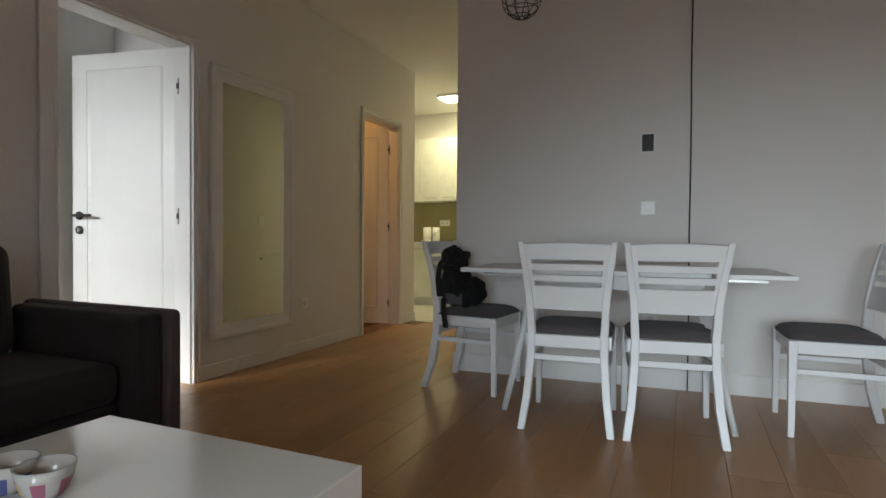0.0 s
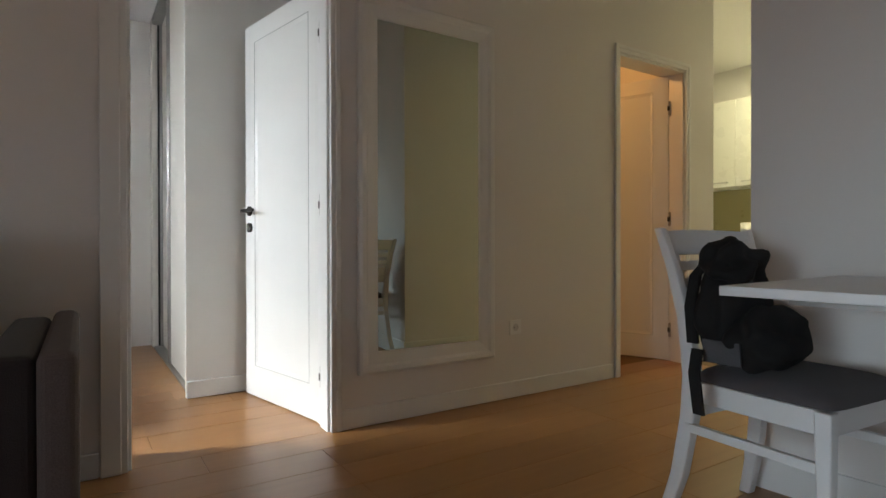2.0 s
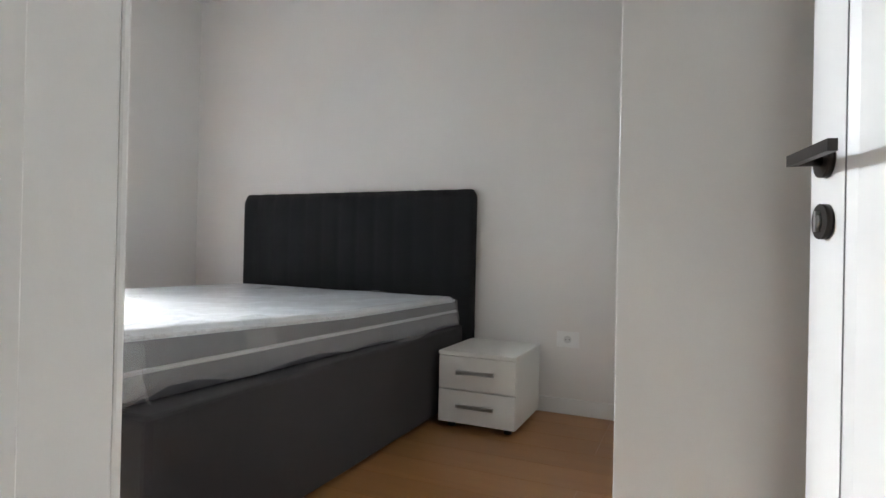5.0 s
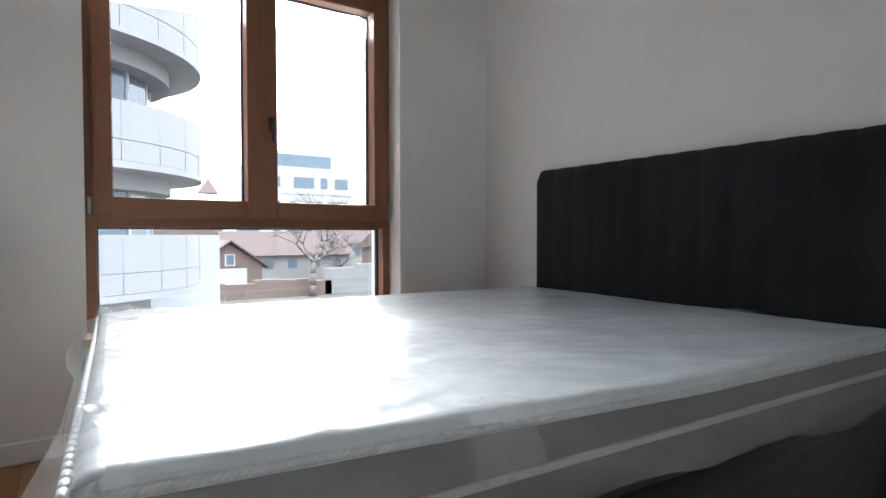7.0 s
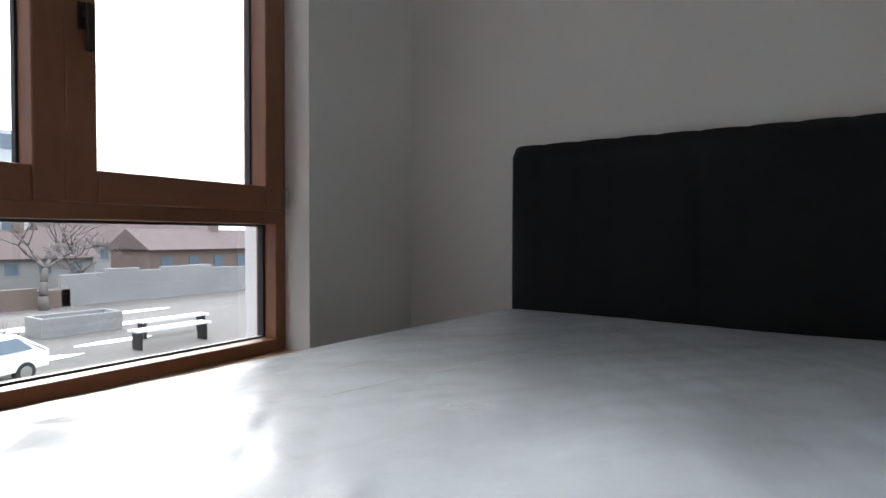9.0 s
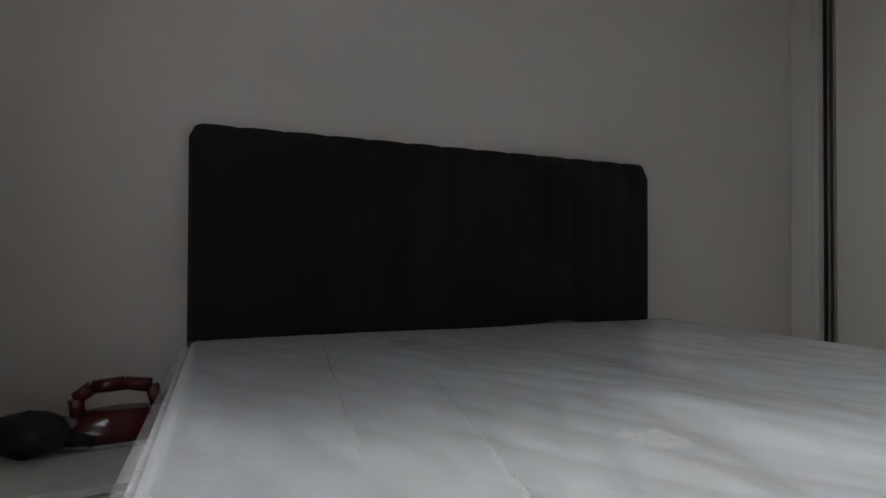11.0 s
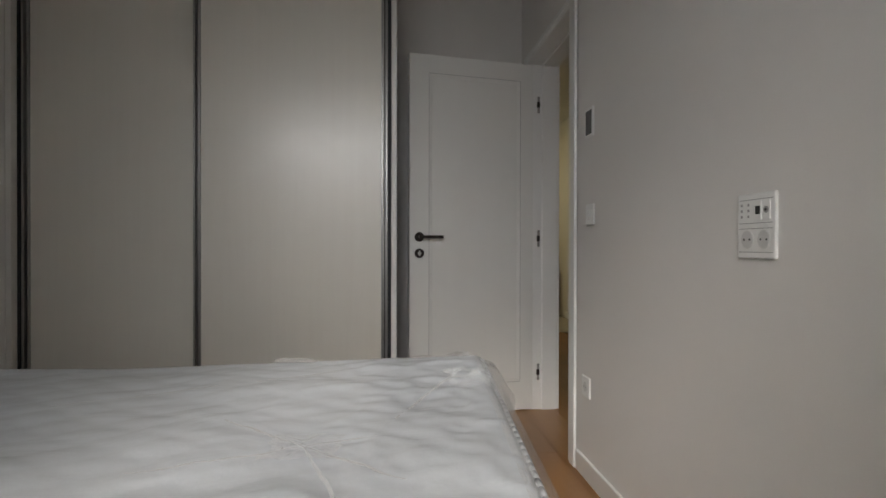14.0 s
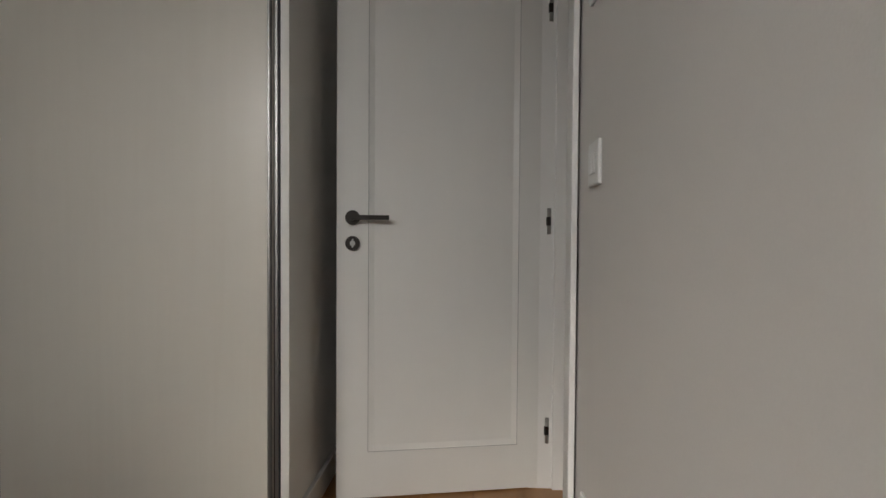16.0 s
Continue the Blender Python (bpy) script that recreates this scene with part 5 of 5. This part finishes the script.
def round_balcony_house():
    """Neighbouring block with curved, stone-clad balconies, one above another."""
    root = empty("balcony_house", pose(3.0, -19.0, GZ), label="pale stone-clad apartment block with rounded balconies", category="building")
    cx, cy, r = 0.2, -19.2, 4.3
    kids = []
    bm = bmesh.new()
    n = 40
    core = [(cx + (r - 1.35) * math.cos(a), cy + (r - 1.35) * math.sin(a)) for a in (math.pi * (0.5 + k / n) for k in range(n + 1))]
    prism(bm, core + [(14, cy - r + 1.35), (14, cy + r - 1.35)], GZ, 11.5)
    kids.append(put("wall", bm, GREY_WALL, root))
    floors = [-0.62 + 3.02 * k for k in range(-0, 5)]
    for z in floors:
        for name, z0, z1, rr, mat in (("slab", z, z + 0.16, r + 0.03, STONE_CLAD), ("lower_panel", z + 0.17, z + 0.64, r, STONE_CLAD), ("upper_panel", z + 0.655, z + 1.52, r + 0.005, STONE_CLAD)):
            bm = bmesh.new()
            ring = [(cx + rr * math.cos(a), cy + rr * math.sin(a)) for a in (math.pi * (0.5 + k / n) for k in range(n + 1))]
            if name == "slab":
                prism(bm, ring + [(cx + 4, cy - rr), (cx + 4, cy + rr)], z0, z1)
            else:
                inner = [(cx + (rr - 0.16) * math.cos(a), cy + (rr - 0.16) * math.sin(a)) for a in (math.pi * (0.5 + k / n) for k in range(n + 1))]
                prism(bm, ring + inner[::-1], z0, z1)
            kids.append(put(name, bm, mat, root))
        bm = bmesh.new()
        for k in range(1, 13):
            a = math.pi * (0.5 + k / 13)
            p = Vector((cx + (r + 0.004) * math.cos(a), cy + (r + 0.004) * math.sin(a), 0))
            tube(bm, (p.x, p.y, z + 0.17), (p.x, p.y, z + 1.51), 0.006, n=4)
        kids.append(put("panel_joint", bm, STONE_JOINT, root))
        bm = bmesh.new()
        for k in range(14):
            x = cx + 0.15 + k * 0.13
            tube(bm, (x, cy + r - 0.05, z + 0.16), (x, cy + r - 0.05, z + 1.5), 0.012, n=6)
        box(bm, cx, cy + r - 0.08, z + 1.5, cx + 2.4, cy + r - 0.02, z + 1.54)
        kids.append(put("railing", bm, ALU, root))
        bm = bmesh.new()
        rr = r - 1.34
        for k in range(4):
            a0, a1 = math.pi * (0.56 + 0.11 * k), math.pi * (0.56 + 0.11 * k + 0.095)
            pts = [(cx + q * math.cos(a), cy + q * math.sin(a)) for q, a in ((rr, a0), (rr, a1), (rr + 0.04, a1), (rr + 0.04, a0))]
            prism(bm, pts, z + 0.9, z + 2.6)
        kids.append(put("window", bm, FACADE_GLASS, root))
        bm = bmesh.new()
        for k in range(5):
            a = math.pi * (0.556 + 0.11 * k)
            tube(bm, (cx + (rr + 0.03) * math.cos(a), cy + (rr + 0.03) * math.sin(a), z + 0.16), (cx + (rr + 0.03) * math.cos(a), cy + (rr + 0.03) * math.sin(a), z + 2.65), 0.05, n=8)
        kids.append(put("window_post", bm, WHITE_RENDER, root))
        bm = bmesh.new()
        ring = [(cx + (r - 0.8) * math.cos(a), cy + (r - 0.8) * math.sin(a)) for a in (math.pi * (0.5 + k / n) for k in range(n + 1))]
        prism(bm, ring + [(cx + 4, cy - r + 0.8), (cx + 4, cy + r - 0.8)], z + 2.62, z + 3.02)
        kids.append(put("upper_band", bm, STONE_CLAD, root))
    kids.append(boxes("white_wing", [(-5.74, -28, GZ, 14, -24.0, 0.9)], WHITE_RENDER, root))
    inv = root.matrix_world.inverted()
    for k in kids:
        k.matrix_parent_inverse = inv


round_balcony_house()


def brick_house():
    """Low old house: brick gable with a small window, tiled roof, plastered side."""
    root = empty("brick_house", pose(-11.25, -46, GZ, 0, 0, 10), label="old brick house with a weathered tile roof", category="house")
    w, d, e, top = 5.4, 16.0, 2.2, 4.0
    bm = bmesh.new()
    v = [bm.verts.new(p) for p in ((-w / 2, 0, 0), (w / 2, 0, 0), (w / 2, 0, e), (0, 0, top - 0.2), (-w / 2, 0, e), (-w / 2, -d, 0), (w / 2, -d, 0), (w / 2, -d, e), (0, -d, top - 0.2), (-w / 2, -d, e))]
    for f in ((0, 1, 2, 3, 4), (9, 8, 7, 6, 5), (0, 4, 9, 5), (2, 1, 6, 7), (1, 0, 5, 6)):
        bm.faces.new([v[i] for i in f])
    put("wall", bm, BRICK, root)
    for s in (-1, 1):
        bm = bmesh.new()
        a = [(s * (w / 2 + 0.45), 0.4, e - 0.35), (0, 0.4, top), (0, -d - 0.3, top), (s * (w / 2 + 0.45), -d - 0.3, e - 0.35)]
        lo, hi = [bm.verts.new(p) for p in a], [bm.verts.new((p[0], p[1], p[2] + 0.14)) for p in a]
        for k in range(4):
            bm.faces.new((lo[k], lo[(k + 1) % 4], hi[(k + 1) % 4], hi[k]))
        bm.faces.new(lo), bm.faces.new(hi)
        put("roof", bm, ROOF, root)
    boxes("window", [(-0.35, -0.02, 2.2, 0.25, 0.05, 2.95)], FACADE_GLASS, root)
    boxes("window_surround", [(-0.45, -0.02, 2.12, -0.35, 0.07, 3.03), (0.25, -0.02, 2.12, 0.35, 0.07, 3.03), (-0.35, -0.02, 2.95, 0.25, 0.07, 3.03), (-0.35, -0.02, 2.12, 0.25, 0.07, 2.2)], WHITE_RENDER, root)
    boxes("garage_door", [(-1.4, 0.0, 0.05, 1.9, 0.06, 1.9)], WHITE_RENDER, root)


brick_house()


def long_house(name, x0, x1, y, e, top, wall, label):
    root = empty(name, pose((x0 + x1) / 2, y, GZ), label=label, category="house")
    h = (x1 - x0) / 2
    boxes("wall", [(-h, -6, 0, h, 0, e)], wall, root)
    bm = bmesh.new()
    pts = [(-h - 0.3, 0.5, e - 0.1), (h + 0.3, 0.5, e - 0.1), (h + 0.3, -3, top), (-h - 0.3, -3, top), (-h - 0.3, -6.5, e - 0.1), (h + 0.3, -6.5, e - 0.1)]
    v = [bm.verts.new(p) for p in pts]
    for f in ((0, 1, 2, 3), (3, 2, 5, 4), (0, 3, 4), (1, 5, 2), (0, 4, 5, 1)):
        bm.faces.new([v[i] for i in f])
    put("roof", bm, ROOF, root)
    bm = bmesh.new()
    x = -h + 1.0
    while x < h - 1.2:
        box(bm, x, 0.0, e * 0.45, x + 0.9, 0.05, e * 0.8)
        x += 2.4
    put("window", bm, FACADE_GLASS, root)
    boxes("chimney", [(-h * 0.3, -3.3, top - 0.5, -h * 0.3 + 0.7, -2.6, top + 0.9)], BRICK, root)
    return root


long_house("terraced_house", -26, -13.5, -56, 2.6, 4.9, PLASTER, "low plastered house with a brown tile roof")
long_house("brick_outbuilding", -38, -25.5, -46, 3.4, 5.0, BRICK, "red brick outbuilding with a low roof")
long_house("terraced_house", -52, -30, -75, 3.4, 6.2, PLASTER, "grey plastered house behind the yards")
long_house("terraced_house", -12, 8, -66, 3.6, 6.4, PLASTER, "plastered house with a tile roof behind the brick gable")


def city_block(name, x, y, w, storeys, h, label):
    """White modern block with recessed glazing on every storey."""
    root = empty(name, pose(x, y, GZ), label=label, category="building")
    boxes("wall", [(-w / 2, -12, 0, w / 2, 0, storeys * h)], WHITE_RENDER, root)
    boxes("penthouse", [(-w / 2 + 2, -11, storeys * h, w / 2 - 4, -1.5, storeys * h + 2.8)], WHITE_RENDER, root)
    for s in range(storeys):
        bm = bmesh.new()
        k = 0
        xx = -w / 2 + 0.8
        while xx < w / 2 - 2:
            ww = (2.2, 1.1, 3.2)[(k + s) % 3]
            box(bm, xx, 0.0, s * h + 0.8, xx + ww, 0.08, s * h + 2.4)
            xx += ww + (1.2, 2.0, 1.0)[(k * 2 + s) % 3]
            k += 1
        put("window", bm, FACADE_GLASS, root)
        boxes("storey_band", [(-w / 2 - 0.05, 0.0, s * h - 0.12, w / 2 + 0.05, 0.15, s * h + 0.12)], WHITE_RENDER, root)
    boxes("penthouse_window", [(-w / 2 + 3, -1.5, storeys * h + 0.5, w / 2 - 5, -1.4, storeys * h + 2.3)], FACADE_GLASS, root)


city_block("apartment_block", -30.0, -82, 17, 4, 3.6, "white modern apartment block with wide windows")
city_block("apartment_block", -62, -120, 26, 3, 3.1, "distant white apartment block")


def bare_tree(x, y, height, seed):
    """Leafless tree: tapered trunk, limbs and fine twigs."""
    rng = random.Random(seed)
    bm = bmesh.new()

    def grow(p, way, length, r, depth):
        steps = 3
        for _ in range(steps):
            q = p + way * (length / steps)
            tube(bm, p, q, max(r, 0.018), max(r * 0.82, 0.016), n=6 if depth < 3 else 4)
            p, r = q, r * 0.82
            way = (way + Vector((rng.uniform(-0.22, 0.22), rng.uniform(-0.22, 0.22), rng.uniform(-0.02, 0.16)))).normalized()
        if depth >= 5:
            return
        for k in range(5 if depth == 0 else 3 if depth < 4 else 2):
            turn = Vector((rng.uniform(-1, 1), rng.uniform(-1, 1), rng.uniform(-0.2, 0.5))).normalized()
            grow(p, (way * 0.62 + turn * 0.9).normalized(), length * rng.uniform(0.66, 0.88), r * 0.72, depth + 1)

    grow(Vector((0, 0, 0)), Vector((0, 0, 1)), height * 0.22, height * 0.026, 0)
    ob = put("bare_tree", bm, BARK)
    ob.matrix_world = pose(x, y, GZ)
    return tagged(ob, label="bare winter tree with a broad crown of twigs", category="tree")


bare_tree(-15.7, -40.0, 11.5, 4)
bare_tree(-22.5, -50.0, 7.0, 9)
bare_tree(-9.0, -60.0, 8.0, 12)


def yard_wall(name, x0, x1, y, h, mat, label):
    rng = random.Random(int(abs(x0) * 10))
    bm = bmesh.new()
    x = x0
    while x < x1:
        w = rng.uniform(1.2, 2.6)
        box(bm, x, y - 0.2, GZ, min(x + w, x1), y + 0.2, GZ + h * rng.uniform(0.85, 1.05))
        x += w
    return structure(put(name, bm, mat), label, "wall")


yard_wall("yard_wall", -17.5, -5.0, -41.0, 1.25, BRICK, "low crumbling brick yard wall")
yard_wall("yard_wall_far", -31.0, -17.0, -41.0, 2.2, PLASTER, "patched plaster yard wall")
bm = bmesh.new()
for x, y, sx, sy in ((-11, -33, 3.4, 0.8), (-15, -31, 2.6, 0.6), (-8.5, -25, 2.4, 0.5), (-13, -26.5, 1.6, 0.4), (-18, -35, 2.6, 0.5)):
    pts = [(x + sx * (1 + 0.3 * noise.noise(Vector((k, x, 0)))) * math.cos(k * 0.42), y + sy * (1 + 0.3 * noise.noise(Vector((k, y, 5)))) * math.sin(k * 0.42)) for k in range(15)]
    prism(bm, pts, GZ + 0.004, GZ + 0.03)
structure(put("snow_patches", bm, SNOW), "thin melting snow lying on the yard", "snow")
rng = random.Random(3)
bm = bmesh.new()
for _ in range(260):
    x, y = rng.uniform(-11, -6), rng.uniform(-36, -30)
    p = Vector((x, y, GZ))
    for _ in range(3):
        q = p + Vector((rng.uniform(-0.35, 0.35), rng.uniform(-0.35, 0.35), rng.uniform(0.3, 0.9)))
        tube(bm, p, q, 0.012, 0.004, n=4)
tagged(put("dry_shrubs", bm, SHRUB), label="dry leafless shrubs along the yard", category="shrubs", kind="stuff")
bm = bmesh.new()
for r in ((-14.9, -31.2, -11.5, -31.05), (-14.9, -29.7, -11.5, -29.55), (-14.9, -31.05, -14.75, -29.7), (-11.65, -31.05, -11.5, -29.7)):
    box(bm, r[0], r[1], GZ, r[2], r[3], GZ + 0.85)
planter = put("concrete_planter", bm, PLASTER)
tagged(planter, label="long pale concrete trough in the yard", category="planter")


def parked_car():
    root = empty("car", pose(-6.6, -22.3, GZ, 0, 0, 20), label="white parked hatchback with snow on its roof", category="car")
    bm = bmesh.new()
    side = [(-2.1, 0.35), (2.05, 0.35), (2.1, 0.62), (1.95, 0.82), (1.1, 0.95), (0.55, 1.38), (-1.2, 1.45), (-1.85, 1.02), (-2.12, 0.85)]
    rings = []
    for y, s in ((-0.86, 0.94), (-0.8, 1.0), (0.8, 1.0), (0.86, 0.94)):
        rings.append([bm.verts.new((x * (0.99 if s < 1 else 1), y * (0.82 if z > 1.1 else 1), z * s + 0.03)) for x, z in side])
    for a, b in zip(rings, rings[1:]):
        for k in range(len(side)):
            bm.faces.new((a[k], a[(k + 1) % len(side)], b[(k + 1) % len(side)], b[k])).smooth = False
    bm.faces.new(rings[0][::-1]), bm.faces.new(rings[-1])
    soften(bm, 0.05, 2)
    put("body", bm, CAR_PAINT, root)
    bm = bmesh.new()
    for s in (-1, 1):
        v = [bm.verts.new((x, s * y, z)) for x, y, z in ((-1.55, 0.845, 0.98), (0.85, 0.845, 0.98), (0.42, 0.72, 1.34), (-1.15, 0.72, 1.37))]
        w = [bm.verts.new((p.co.x, p.co.y + s * 0.02, p.co.z)) for p in v]
        for k in range(4):
            bm.faces.new((v[k], v[(k + 1) % 4], w[(k + 1) % 4], w[k]))
        bm.faces.new(w)
    v = [bm.verts.new(p) for p in ((1.06, -0.68, 1.0), (1.06, 0.68, 1.0), (0.60, 0.60, 1.37), (0.60, -0.60, 1.37))]
    bm.faces.new(v)
    put("window", bm, FACADE_GLASS, root)
    for x in (-1.3, 1.3):
        for y in (-0.78, 0.78):
            bm = bmesh.new()
            tube(bm, (x, y - 0.1, 0.31), (x, y + 0.1, 0.31), 0.31, n=20)
            tube(bm, (x, y - 0.105, 0.31), (x, y + 0.105, 0.31), 0.19, n=16, mat=1)
            put("wheel", bm, [RUBBER, STEEL], root)
    bm = bmesh.new()
    blob(bm, (-0.3, 0, 1.47), (0.85, 0.62, 0.05), 3, 0.2)
    put("roof_snow", bm, SNOW, root)


parked_car()
bm = bmesh.new()
for r in ((-14.0, -24.0), (-15.4, -26.2)):
    box(bm, r[0] - 1.6, r[1] - 0.35, GZ + 0.70, r[0] + 1.6, r[1] + 0.35, GZ + 0.78)
    for dx in (-1.4, 1.4):
        box(bm, r[0] + dx - 0.04, r[1] - 0.3, GZ, r[0] + dx + 0.04, r[1] + 0.3, GZ + 0.70, 1)
tables = put("yard_tables", bm, [SNOW, DARK_METAL])
tagged(tables, label="long outdoor tables covered with snow", category="table")
bm = bmesh.new()
tube(bm, (0, 0, 0), (0, 0, 2.3), 0.03, n=8)
v0 = bm.verts.new((0, 0, 2.5))
ring = [bm.verts.new((1.1 * math.cos(k * math.pi / 4), 1.1 * math.sin(k * math.pi / 4), 0.9)) for k in range(8)]
for k in range(8):
    bm.faces.new((v0, ring[k], ring[(k + 1) % 8]))
terrace = boxes("roof_terrace_house", [(-3.2, -5, 0, 3.2, 0, 7.3), (-3.4, -5, 7.3, 3.4, 0.2, 7.9)], [BRICK], None)
terrace.matrix_world = pose(-11.0, -61.0, GZ)
tagged(terrace, label="house with a flat brick roof terrace", category="house")
umb = put("parasol", bm, CANVAS)
umb.matrix_world = pose(-13.0, -62.0, GZ + 7.9)
tagged(umb, label="closed faded red parasol on the terrace", category="parasol")
for name, mat, x, z, lab in (("pink_pot", PINK, 0.55, 3.5, "small pink pot hung on the balcony rail"), ("yellow_pot", LIME, 0.35, 3.3, "small yellow-green pot hung on the balcony rail")):
    bm = bmesh.new()
    tube(bm, (0, 0, 0), (0, 0, 0.22), 0.08, 0.11, n=12)
    ob = put(name, bm, mat)
    ob.matrix_world = pose(x, -14.8, z)
    tagged(ob, label=lab, category="pot")

# ---- floor pieces ----


def plank_mesh(length, width=0.19, thick=0.0076):
    bm = bmesh.new()
    b, t = 0.0012, thick
    lo = [bm.verts.new(p) for p in ((0, 0, 0), (width, 0, 0), (width, length, 0), (0, length, 0))]
    mid = [bm.verts.new((v.co.x, v.co.y, t - b)) for v in lo]
    hi = [bm.verts.new((b if v.co.x == 0 else width - b, b if v.co.y == 0 else length - b, t)) for v in lo]
    for a, c in ((lo, mid), (mid, hi)):
        for k in range(4):
            bm.faces.new((a[k], a[(k + 1) % 4], c[(k + 1) % 4], c[k]))
    bm.faces.new(hi)
    bmesh.ops.recalc_face_normals(bm, faces=bm.faces)
    me = bpy.data.meshes.new("plank")
    bm.to_mesh(me)
    bm.free()
    me.materials.append(OAK)
    return me


floor_ob = bpy.data.objects["floor"]
rng = random.Random(11)
lengths = {L: plank_mesh(L - 0.0008) for L in (1.28, 0.86, 0.60, 0.42)}


def lay(x_from, x_to, y_from, y_to):
    x = x_from
    while x < x_to - 0.05:
        y = y_from
        first = rng.choice((1.28, 0.86, 0.60, 0.42))
        while y < y_to - 0.05:
            L = first if y == y_from else 1.28
            fit_l = [q for q in (1.28, 0.86, 0.60, 0.42) if q <= min(L, y_to - y + 0.2)]
            L = fit_l[0] if fit_l else 0.42
            ob = new("plank", lengths[L])
            ob.parent = floor_ob
            ob.location = (x, y, -0.0078)
            y += L
        x += 0.1908


lay(XH, XB - 0.002, YW, 0.12)
lay(XB - 0.04, 5.0, -3.99, 2.60)

kitchen_floor = bpy.data.objects["kitchen_floor"]
bm = bmesh.new()
box(bm, 0.0015, 0.0015, 0, 0.3285, 0.3285, 0.004)
tile_me = bpy.data.meshes.new("tile")
bm.to_mesh(tile_me)
bm.free()
tile_me.materials.append(TILE)
for i in range(10):
    for k in range(5):
        ob = new("tile", tile_me)
        ob.parent = kitchen_floor
        ob.location = (-1.96 + i * 0.33, 2.82 + k * 0.33, -0.0038)
